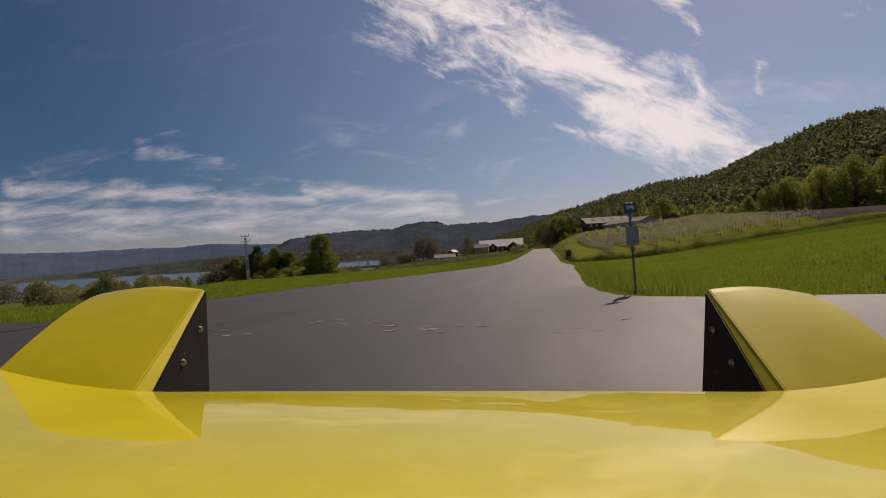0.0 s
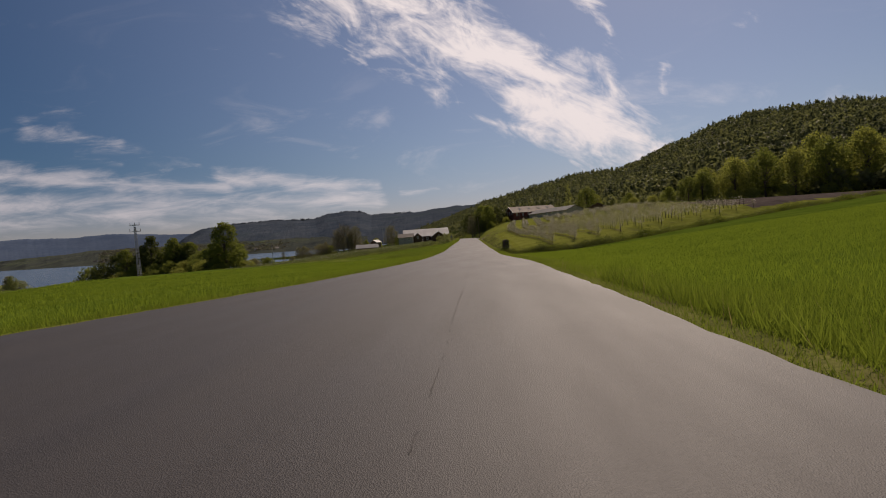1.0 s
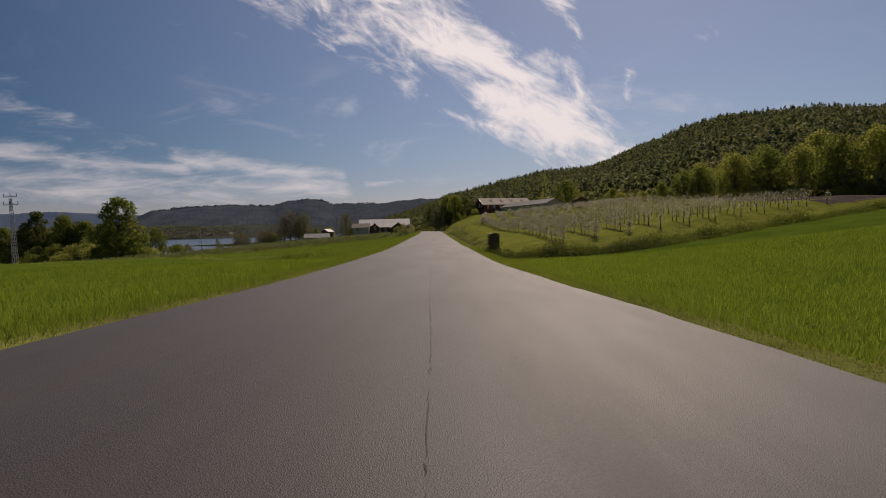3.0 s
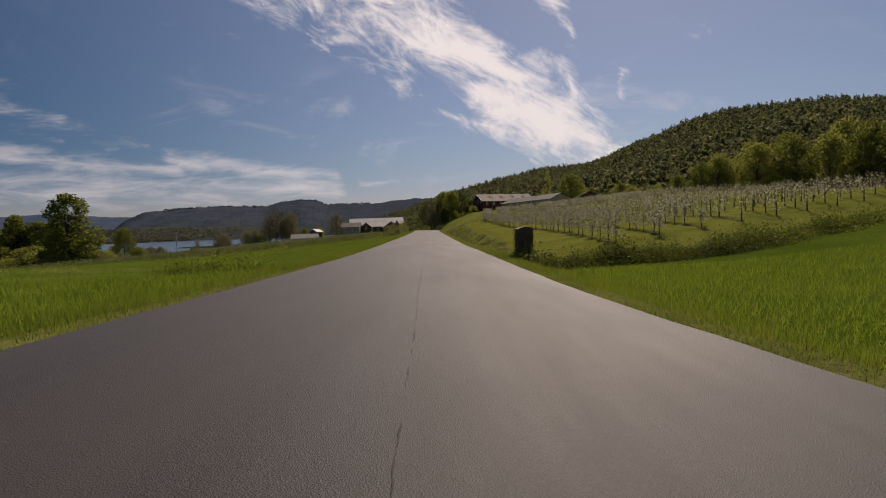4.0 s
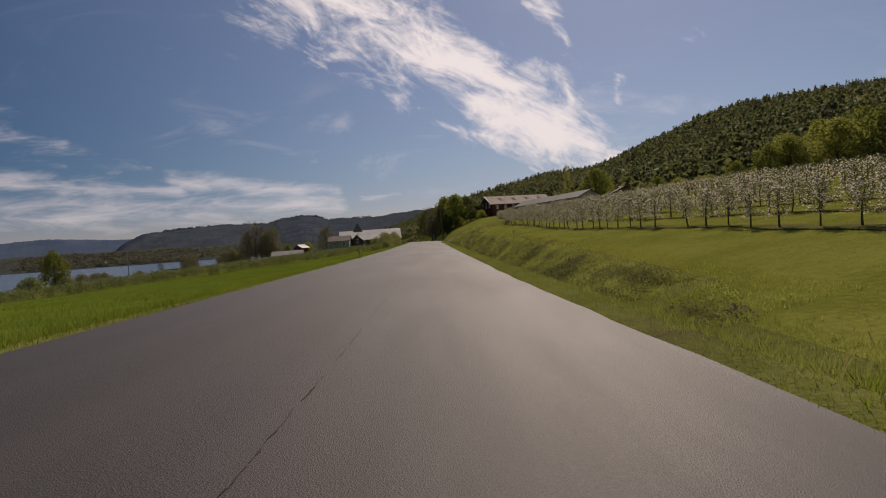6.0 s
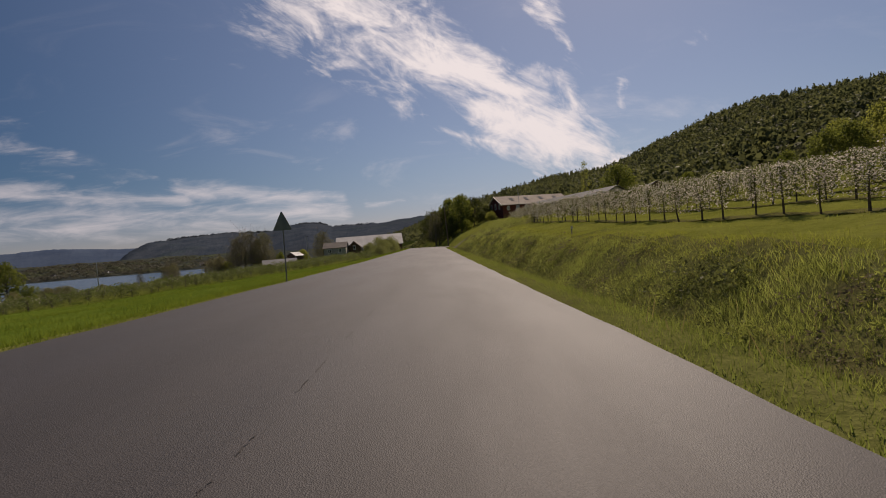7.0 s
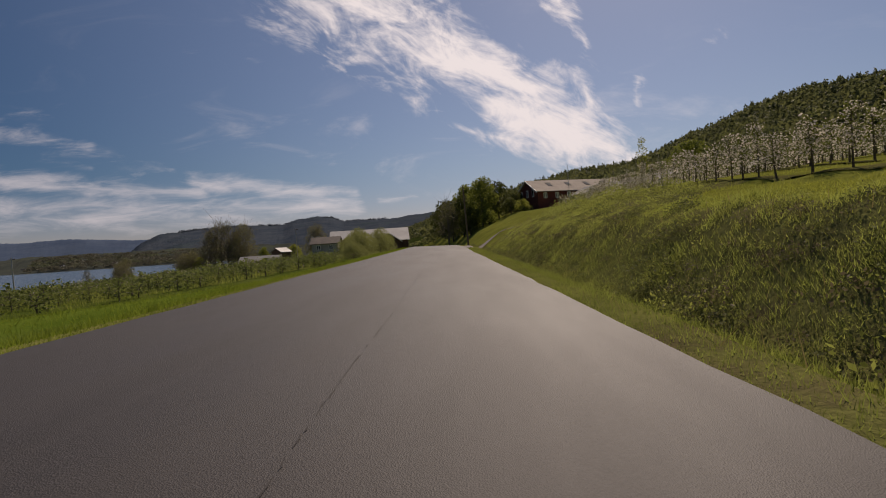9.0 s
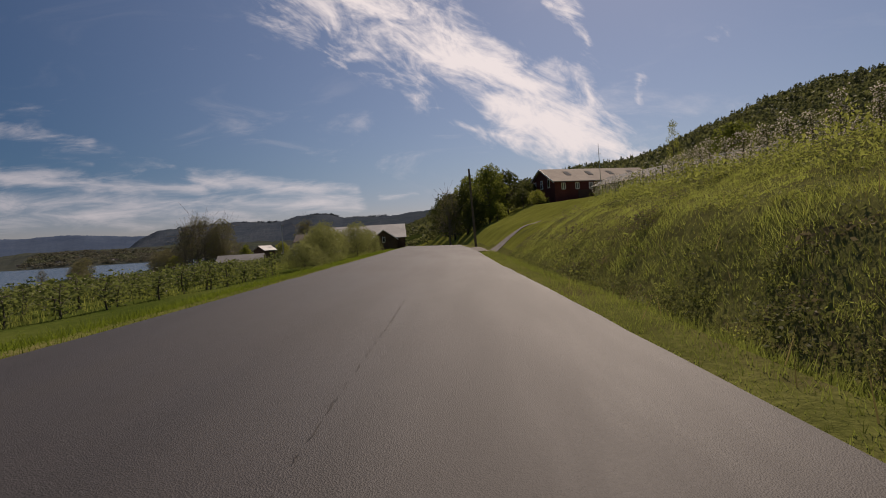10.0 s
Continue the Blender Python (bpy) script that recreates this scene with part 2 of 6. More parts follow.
# lake: rippled water
M_WATER, n = material("lake_water")
pos = n.add("ShaderNodeTexCoord").outputs["Object"]
rip = n.math("ADD", n.noise(n.scaled(pos, 1.0, 0.45, 1.0), 0.55, 6.0, 0.65), n.math("MULTIPLY", n.noise(pos, 0.03, 4.0), 0.6))
bmp = n.add("ShaderNodeBump", {"Strength": 0.6, "Distance": 0.5, "Height": rip})
p = n.add("ShaderNodeBsdfPrincipled", {"Base Color": (0.030, 0.050, 0.075, 1), "Roughness": 0.22, "IOR": 1.33, "Specular IOR Level": 0.5, "Normal": bmp.outputs[0]})
out(n, p.outputs[0])

M_GRASS = leafy("grass_blades", (0.075, 0.112, 0.013), (0.155, 0.195, 0.028), 0.42, (0.21, 0.27, 0.03))
M_BANKGRASS = leafy("bank_grass_blades", (0.150, 0.180, 0.044), (0.310, 0.345, 0.092), 0.50, (0.37, 0.42, 0.085), patch=(0.088, 0.078, 0.042), patch_scale=2.0)
M_DARKWEED = leafy("dark_weeds", (0.046, 0.052, 0.022), (0.128, 0.138, 0.052), 0.34, (0.17, 0.19, 0.055))
M_BROWNWEED = leafy("withered_weeds", (0.085, 0.070, 0.046), (0.175, 0.152, 0.096), 0.25, (0.20, 0.17, 0.09))
M_NETTLE = leafy("nettles", (0.112, 0.138, 0.034), (0.255, 0.278, 0.076), 0.42, (0.32, 0.35, 0.075))
M_VERGEGRASS = leafy("olive_verge_blades", (0.098, 0.126, 0.030), (0.210, 0.242, 0.058), 0.42, (0.26, 0.30, 0.06))
M_ORCHARDLEAF = leafy("young_orchard_leaves", (0.060, 0.078, 0.026), (0.150, 0.172, 0.060), 0.36, (0.20, 0.24, 0.06))
M_WILLOW = leafy("willow_leaves", (0.112, 0.126, 0.048), (0.225, 0.240, 0.092), 0.42, (0.29, 0.31, 0.10))
M_BUD = leafy("budding_twigs", (0.115, 0.108, 0.056), (0.205, 0.198, 0.095), 0.36, (0.24, 0.23, 0.10))
M_MOWN = leafy("mown_grass_blades", (0.146, 0.164, 0.030), (0.265, 0.278, 0.054), 0.42, (0.30, 0.32, 0.05))
# brownish ground below the fruit trees, darkened to carry their shade
M_ROWSHADE = surface("row_shade_ground", (0.125, 0.118, 0.046), (0.195, 0.188, 0.066), 0.95, 1.2, 9.0, 0.9, spec=0.1, dist=0.05)
M_BARLEY = leafy("barley_blades", (0.084, 0.132, 0.014), (0.142, 0.196, 0.025), 0.5, (0.22, 0.28, 0.025))
M_DRYGRASS = leafy("dry_grass", (0.15, 0.13, 0.05), (0.24, 0.20, 0.09), 0.4, (0.25, 0.2, 0.08))
M_WEED = leafy("broad_weeds", (0.055, 0.070, 0.014), (0.19, 0.205, 0.038), 0.26, (0.22, 0.28, 0.03))
M_LEAF = leafy("broadleaf_crown", (0.066, 0.086, 0.022), (0.142, 0.164, 0.042), 0.42, (0.24, 0.27, 0.04), per_object=True)
M_LEAFLIGHT = leafy("young_leaves", (0.112, 0.134, 0.030), (0.235, 0.250, 0.062), 0.46, (0.32, 0.33, 0.06), per_object=True)
M_SPRUCE = leafy("spruce_needles", (0.070, 0.081, 0.042), (0.123, 0.136, 0.064), 0.32, (0.14, 0.16, 0.06))
M_HILLLEAF = leafy("hill_leaves", (0.096, 0.108, 0.044), (0.156, 0.168, 0.065), 0.36, (0.19, 0.20, 0.07), patch=(0.056, 0.068, 0.034), patch_scale=0.012)
# darker copy of the crown leaves, with shade put into the colour
M_SHADELEAF = leafy("shaded_crown", (0.040, 0.050, 0.018), (0.085, 0.098, 0.032), 0.30, (0.13, 0.15, 0.03))
M_BLOSSOM = leafy("apple_blossom", (0.36, 0.315, 0.285), (0.64, 0.58, 0.53), 0.30, (0.85, 0.8, 0.76))
M_APPLELEAF = leafy("apple_leaves", (0.050, 0.064, 0.016), (0.120, 0.138, 0.036), 0.32, (0.17, 0.20, 0.03))
M_YELLOWFLOWER = leafy("yellow_flowers", (0.55, 0.46, 0.03), (0.75, 0.62, 0.05), 0.3, (0.8, 0.7, 0.1))
M_BARK = surface("bark", (0.050, 0.042, 0.034), (0.11, 0.095, 0.08), 0.9, 3.0, 25.0, 0.8, spec=0.15)
M_TWIG = surface("pale_bark", (0.105, 0.090, 0.072), (0.19, 0.165, 0.135), 0.9, 3.0, 25.0, 0.8, spec=0.15)
M_STAKE = surface("grey_stake", (0.16, 0.14, 0.12), (0.27, 0.25, 0.22), 0.85, 4.0, 30.0, 0.5)

# ---- the lie of the land ----
YS = [-60, 0, 5.4, 11, 17.5, 24.2, 31.1, 51.8, 58.7, 65.5, 72.8, 95.9, 103.8, 111.6, 119.5, 127, 134.4, 141.7, 160, 178, 200, 240, 300, 600]
ZS = [0.3, 0.30, 0.317, 0.297, 0.236, 0.134, 0.0, -0.546, -0.629, -0.70, -0.761, -0.876, -0.849, -0.807, -0.733, -0.65, -0.553, -0.45, -0.22, 0.0, 0.02, -0.35, -0.9, -2.0]
CAMBER_Y = [-60, 0, 31, 58, 73, 96, 112, 127, 142, 170, 240]
CAMBER = [0, -0.03, -0.028, -0.045, -0.055, -0.065, -0.06, -0.052, -0.048, -0.03, -0.02]


def step(a, b, v):
    t = np.clip((v - a) / (b - a), 0, 1)
    return t * t * (3 - 2 * t)


def road_z(x, y):
    lane = np.interp(y, [0, 5, 11, 17, 100, 142, 180, 240], [1.9, 1.0, 0.3, 0.0, 0.15, -0.6, -1.5, -4])
    corner = 0.24 * step(1.2, 4.0, x) * step(3.5, 8.0, y) * (1 - step(10.5, 16.0, y))
    return np.interp(y, YS, ZS) + np.interp(y, CAMBER_Y, CAMBER) * np.clip(x - lane, -9, 6) + corner


def left_edge(y):
    return np.interp(y, [-60, 4, 10, 16, 21, 26, 33, 40, 60, 72, 85, 97, 115, 150, 178, 210, 240, 283, 350, 420, 600], [-7.6, -7.6, -7.4, -6.6, -5.6, -4.85, -4.4, -4.2, -3.95, -3.9, -4.1, -4.45, -4.65, -4.7, -5.2, -6.6, -9, -14.5, -28, -48, -120])


def right_edge(y):
    return np.interp(y, [-60, 7.5, 7.9, 8.6, 9.4, 10.6, 13, 17, 22, 28, 34, 40, 46, 53, 58, 63, 70, 77, 85, 92, 105, 115, 128, 140, 150, 160, 170, 210, 240, 283, 350, 420, 600], [5, 5, 4.2, 3.2, 2.90, 2.72, 2.62, 2.7, 2.8, 2.86, 3.1, 3.25, 3.25, 3.0, 2.66, 2.48, 2.5, 2.5, 2.42, 2.32, 2.16, 1.98, 1.64, 1.32, 1.05, 0.78, 0.6, -0.4, -2.6, -8.1, -21.5, -41.5, -113])


def hedge_y(x):
    """The line of the weedy ditch between the barley and the orchard."""
    return np.interp(x, [2, 4, 7.5, 12, 15, 20, 31, 100], [72.8, 73.6, 75.2, 76.0, 77.0, 80.0, 86.2, 117])


def lumps(x, y, s):
    return np.sin(x * s + 1.3 * np.sin(y * s * 0.7)) * np.cos(y * s * 0.9 + np.sin(x * s * 0.6))


LAKE = -9.0
CREST_Y = [60, 75, 82, 88, 92, 102, 110, 117, 122, 128, 135, 142, 147, 153, 163, 174, 190, 204, 230, 300, 500]
CREST = [-1.0, -0.95, -0.75, -0.45, -0.25, 0.05, 0.20, 0.38, 0.60, 0.96, 1.28, 1.62, 1.98, 2.32, 2.5, 2.85, 3.6, 4.3, 5.6, 8.0, 12]


def row_x(y):
    """The first row of apple trees, along the top of the bank."""
    return np.interp(y, [60, 80, 95, 108, 115, 135, 152, 165, 182, 230], [10.8, 10.7, 10.5, 9.7, 9.2, 8.6, 8.3, 8.4, 11.0, 12.0])


def ground_z(x, y):
    x, y = np.asarray(x, float), np.asarray(y, float)
    lx, rx = left_edge(y), right_edge(y)
    # land on the lake's side
    d = lx - x
    edge = road_z(lx, y) - 0.025
    side = np.interp(y, [100, 150, 300], [0.050, 0.060, 0.064])
    slope = edge - 0.42 * step(0.3, 2.2, d) - side * np.clip(d - 2, 0, 62) - 0.035 * np.clip(d - 64, 0, 45)
    level = edge - 0.24 * step(0.3, 2.2, d) - 0.006 * np.clip(d - 2, 0, 42) - 0.085 * np.clip(d - 44, 0, 60)
    zl = level + (slope - level) * step(74, 112, y) + 0.10 * lumps(x, y, 0.45) * step(1.5, 6, d)
    shore = np.interp(y, [-200, 0, 120, 260, 330, 420, 520], [-150, -150, -135, -112, -100, -130, -260])
    zl = zl + (LAKE - 2.5 - zl) * step(0, 1, (shore + 14 - x) / 26)
    # land on the hill's side
    d = x - rx
    zr = road_z(rx, y)
    field = np.interp(x, [0, 5, 12, 20, 30, 40, 50, 70, 100, 160, 400], [0, 0, 0.1, 0.7, 1.6, 2.5, 3.4, 4.9, 6.4, 7.8, 14])
    zf = zr - 0.025 - 0.55 * step(0.4, 2.0, d) + field
    crest = np.interp(y, CREST_Y, CREST)
    foot = zr - 0.025 - 0.48 * step(0.7, 1.3, d)
    toe = rx + 1.25
    rowx = row_x(y)
    u = np.clip((x - toe) / np.maximum(rowx - toe, 1), 0, 1)
    steep = np.interp(y, [85, 105, 120, 142, 160, 180], [0.0, 0.8, 1.0, 0.6, 0.3, 0.25])
    shape = u * (1 - steep) + steep * (0.84 * step(0.0, 0.37, u) + 0.16 * u)
    zo = foot + (crest - zr + 0.53) * shape + 0.085 * np.clip(x - rowx, 0, 43) - 0.008 * np.clip(x - rowx - 43, 0, 100)
    zo = zo + (0.10 * lumps(x, y, 1.1) + 0.06 * lumps(x + 0.6 * y, y, 2.4)) * step(0.15, 0.4, u) * (1 - 0.7 * step(-1, 1, x - rowx)) * np.interp(y, [90, 110], [0, 1])
    mixy = step(0, 1, (y - hedge_y(x)) / 9)
    z = zf + (zo - zf) * mixy
    res = np.where(x < lx, zl, np.where(x > rx, z, road_z(x, y) - 0.08))
    return res


def sheet(name, xs, ys, fz, mats, pick=None, kind="structure", label="", category="", keep=None):
    X, Y = np.meshgrid(xs, ys)
    Z = fz(X, Y)
    v = np.stack([X.ravel(), Y.ravel(), Z.ravel()], 1)
    nx, ny = len(xs), len(ys)
    i, j = np.meshgrid(np.arange(nx - 1), np.arange(ny - 1))
    a = (j * nx + i).ravel()
    f = np.stack([a, a + 1, a + nx + 1, a + nx], 1)
    cx, cy = (X[:-1, :-1] + X[1:, 1:]).ravel() / 2, (Y[:-1, :-1] + Y[1:, 1:]).ravel() / 2
    if keep is not None:
        k = keep(cx, cy)
        f, cx, cy = f[k], cx[k], cy[k]
    return mesh_ob(name, v, f, mats, pick(cx, cy) if pick else None, True, kind, label, category)


def mesh_ob(name, v, f, mats, idx=None, smooth=False, kind="", label="", category="", parent=None):
    me = bpy.data.meshes.new(name)
    f = np.asarray(f)
    me.vertices.add(len(v))
    me.vertices.foreach_set("co", np.asarray(v, np.float32).ravel())
    k = f.shape[1]
    me.loops.add(f.size)
    me.loops.foreach_set("vertex_index", f.astype(np.int32).ravel())
    me.polygons.add(len(f))
    me.polygons.foreach_set("loop_start", np.arange(0, f.size, k, dtype=np.int32))
    for m in mats if isinstance(mats, (list, tuple)) else [mats]:
        me.materials.append(m)
    if idx is not None:
        me.polygons.foreach_set("material_index", np.asarray(idx, np.int32))
    if smooth:
        me.polygons.foreach_set("use_smooth", np.ones(len(f), bool))
    me.update(calc_edges=True)
    me.validate()
    ob = new(name, me)
    if parent is not None:
        ob.parent = parent
    return tagged(ob, label, category, "", kind)


def spread(parts):
    r = []
    for a, b, s in parts:
        r += list(np.arange(a, b, s))
    return np.array(sorted(set(np.round(r, 4))))


GX = spread([(-4800, -800, 400), (-800, -300, 50), (-300, -120, 6), (-120, -30, 2.5), (-30, -9, 1.0), (-9, 16, 0.4), (16, 60, 1.5), (60, 200, 5), (200, 800, 50), (800, 4801, 400)])
GY = spread([(-4800, -800, 400), (-800, -100, 50), (-100, -20, 5), (-20, 190, 0.8), (190, 320, 2.5), (320, 500, 8), (500, 1000, 50), (1000, 4801, 400)])


def far_ground(X, Y):
    z = ground_z(np.clip(X, -400, 400), np.clip(Y, -120, 600))
    r = np.hypot(X, Y)
    lowland = np.where(X < -60, LAKE - 4.0, z)
    z = z + (lowland - z) * step(450, 900, r) * (Y > 300)
    return z - 14 * step(900, 1500, r)


def cover(x, y):
    """0 barley, 1 meadow, 2 verge, 3 soil, 4 forest floor, 5 rough grass."""
    lx, rx = left_edge(y), right_edge(y)
    k = np.full(x.shape, 1)
    hedge = hedge_y(x)
    k[(x > rx + 2.2) & (y < hedge) & (x < 95)] = 0
    grove = 190 - 0.25 * (x - 98)
    k[(x >= 46 + 0.12 * (y - 95)) & (y > hedge + 5) & (y < grove - 4)] = 3
    k[(x < lx - 2.5) & (y < 71 + 0.3 * (-6 - x) + 0.6 * lumps(x, y, 0.17)) & (x > -21 - 0.66 * np.clip(y - 22, 0, 60))] = 0
    k[(x <= -21 - 0.66 * np.clip(y - 22, 0, 60)) & (y < 85)] = 5
    beyond = 70.8 + 0.3 * (-6 - x)
    k[(x < lx - 2.5) & (y >= beyond)] = 5
    k[(x < lx - 2.5) & (y >= beyond) & (y < 150) & (x > lx - 2 - np.interp(y, [66, 112, 133, 150], [60, 40, 16, 4]) + 2.5 * lumps(x, y, 0.21))] = 7
    k[(x <= -85) | ((x < -50) & (k == 1))] = 5
    k[(x > lx - 2.6) & (x < lx + 1)] = 2
    k[(x > rx - 1) & (x < rx + 2.2)] = 2
    k[(y > 90) & (y < 171) & (x > rx + 1.2) & (x < rx + 3.6 + 5.0 * (y > 142))] = 6
    k[(x > 175) | (y > 330) | ((x > 80) & (y > grove - 4)) | ((x > 100) & (y < 95))] = 4
    return k


ground = sheet("ground", GX, GY, far_ground, [M_FIELD, M_MEADOW, M_VERGE, M_SOIL, M_WOODFLOOR, M_SHRUBGROUND, M_BANKGROUND, M_LAKEMEADOW], cover, "structure", "green farmland of barley, meadow and rough grass sloping to a lake", "ground")

# ---- roads ----
ry = spread([(-60, -4, 2), (-4, 30, 0.5), (30, 200, 1.0), (200, 620, 5)])
rows = np.linspace(0, 1, 17)
RX = left_edge(ry)[:, None] + (right_edge(ry) - left_edge(ry))[:, None] * rows[None, :]
edges = np.random.default_rng(17)
RX[:, 0] += edges.normal(size=len(ry)) * 0.02
RX[:, -1] += edges.normal(size=len(ry)) * 0.02
RY = np.repeat(ry[:, None], 17, 1)
RZ = road_z(RX, RY)
nr = len(ry)
i, j = np.meshgrid(np.arange(16), np.arange(nr - 1))
a = (j * 17 + i).ravel()
rf = np.stack([a, a + 1, a + 18, a + 17], 1)
top = np.stack([RX.ravel(), RY.ravel(), RZ.ravel()], 1)
lip_l = np.stack([RX[:, 0], ry, RZ[:, 0]], 1)
lip_r = np.stack([RX[:, -1], ry, RZ[:, -1]], 1)
low_l = np.stack([RX[:, 0] - 0.05, ry, RZ[:, 0] - 0.25], 1)
low_r = np.stack([RX[:, -1] + 0.05, ry, RZ[:, -1] - 0.25], 1)
b0, b1 = len(top), len(top) + nr
b2, b3 = b1 + nr, b1 + 2 * nr
q = np.arange(nr - 1)
skirt_l = np.stack([b0 + q, b2 + q, b2 + q + 1, b0 + q + 1], 1)
skirt_r = np.stack([b3 + q, b1 + q, b1 + q + 1, b3 + q + 1], 1)
road = mesh_ob("road", np.concatenate([top, low_l, low_r, lip_l, lip_r]), np.concatenate([rf, skirt_l, skirt_r]), M_ASPHALT, None, True, "structure", "worn grey asphalt country road without markings", "road")


def ribbon(name, pts, width, mat, lift, label, category, kind="structure", fz=None):
    """A flat strip along a line of (x, y), draped on the land."""
    P = np.array(pts, float)
    t = np.concatenate([[0], np.cumsum(np.hypot(*np.diff(P, axis=0).T))])
    s = np.arange(0, t[-1], 0.7)
    c = np.stack([np.interp(s, t, P[:, 0]), np.interp(s, t, P[:, 1])], 1)
    d = np.gradient(c, axis=0)
    d /= np.linalg.norm(d, axis=1)[:, None]
    nrm = np.stack([d[:, 1], -d[:, 0]], 1)
    w = width if callable(width) else (lambda u: width)
    cols = np.linspace(-0.5, 0.5, 7)
    V = []
    for k in cols:
        xy = c + nrm * (k * np.array([w(u) for u in s / s[-1]]))[:, None]
        z = (fz or ground_z)(xy[:, 0], xy[:, 1]) + lift
        V.append(np.stack([xy[:, 0], xy[:, 1], z], 1))
    m = len(s)
    V = np.concatenate(V)
    i, j = np.meshgrid(np.arange(m - 1), np.arange(6))
    a = (j * m + i).ravel()
    return mesh_ob(name, V, np.stack([a, a + m, a + m + 1, a + 1], 1)[:, ::-1], mat, None, True, kind, label, category)


# side road that leaves to the right at the junction, with the crossing left arm
side_x = spread([(2.0, 12, 0.5), (12, 120, 3)])
side = sheet("side_road", side_x, np.linspace(-3.0, 7.95, 22), lambda X, Y: np.maximum(road_z(np.minimum(X, 8), Y), ground_z(X, Y) + 0.03) - 0.012 + 0.016 * np.clip((X - 2.0) / 2.0, 0, 1), M_ASPHALT, None, "structure", "grey asphalt side road joining at the junction", "road")
sheet("road_arm", spread([(-90, -12, 3), (-12, -6.6, 0.4)]), np.linspace(-4, 7.6, 14), lambda X, Y: ground_z(X, Y) * 0.0 + road_z(np.maximum(X, -9), Y) - 0.045 * np.clip(-9 - X, 0, 100) + 0.006, M_ASPHALT, None, "structure", "grey asphalt arm of the junction", "road")

# tar joint along the middle and a few pale spots of dried mud
def tar_joint():
    """A crumbled dark joint: short ragged pieces with gaps."""
    r = np.random.default_rng(14)
    V, F, y = [], [], 10.0
    while y < 150:
        ln = r.uniform(0.05, 0.3)
        if r.uniform() < 0.62:
            t = np.linspace(0, 1, 4)
            yy = y + ln * t
            xx = np.interp(yy, [10, 35, 65, 95, 125, 165], [-0.1, -0.03, -0.6, -0.9, -1.2, -1.7]) + 0.012 * np.sin(yy * 0.9) + r.normal(size=4) * 0.0045
            w = r.uniform(0.002, 0.0065, 4) * np.array([0.4, 1, 1, 0.4])
            b = len(V)
            V += [(a - c, d, float(road_z(a, d)) + 0.005) for a, c, d in zip(xx, w, yy)] + [(a + c, d, float(road_z(a, d)) + 0.005) for a, c, d in zip(xx, w, yy)]
            F += [(b + 4 + k, b + 5 + k, b + 1 + k, b + k) for k in range(3)]
        y += ln * r.uniform(0.8, 1.2)
    mesh_ob("tar_joint", np.array(V), np.array(F), M_TAR, None, False, "structure", "crumbled dark tar joint along the road's middle", "joint")


tar_joint()

rng = np.random.default_rng(4)


def mud_spots():
    V, F = [], []
    for cx, cy, n in ((-3.2, 6.4, 10), (-1.3, 7.4, 10), (0.2, 6.6, 9), (-2.2, 4.2, 7), (1.9, 6.3, 5), (-1.0, 70.5, 3), (-2.6, 90, 3), (-0.6, 93, 2)):
        for _ in range(2 * n):
            x, y = cx + rng.normal() * 0.5, cy + rng.normal() * 0.25
            r, e = rng.uniform(0.012, 0.075) * (1.0 if cy < 20 else 0.55), rng.uniform(0.5, 1.0)
            ang = np.linspace(0, 6.28, 15)[:-1]
            rad = r * rng.uniform(0.4, 1.3, 14)
            p = np.stack([x + rad * np.cos(ang) * 1.2, y + rad * e * np.sin(ang)], 1)
            b = len(V)
            V += [(u, w, float(road_z(u, w)) + 0.006) for u, w in p]
            F += [[b, b + k, b + k + 1, b + k + 1] for k in range(1, 13)]
    F = [f[:3] for f in F]
    mesh_ob("mud_spot", np.array(V), np.array(F), M_CONCRETE, None, False, "stuff", "pale dried mud spots on the asphalt", "mud")


mud_spots()
ribbon("driveway", [(-0.6, 171), (0.6, 175.8), (2.4, 179.6), (4.2, 181.4), (5.8, 182.0)], lambda u: 5.0 - 2.4 * min(1, u * 4), M_GRAVEL, 0.045, "grey gravel farm track climbing to the red barn", "driveway")

# ---- lake and distance ----
lake = sheet("lake", spread([(-4700, -400, 100), (-400, 60, 20)]), spread([(-3000, 600, 100), (600, 4701, 100)]), lambda X, Y: X * 0 + LAKE, M_WATER, None, "structure", "calm blue lake with light ripples", "water", keep=lambda x, y: (x < 60) & ((x < -95) | (y > 420)))


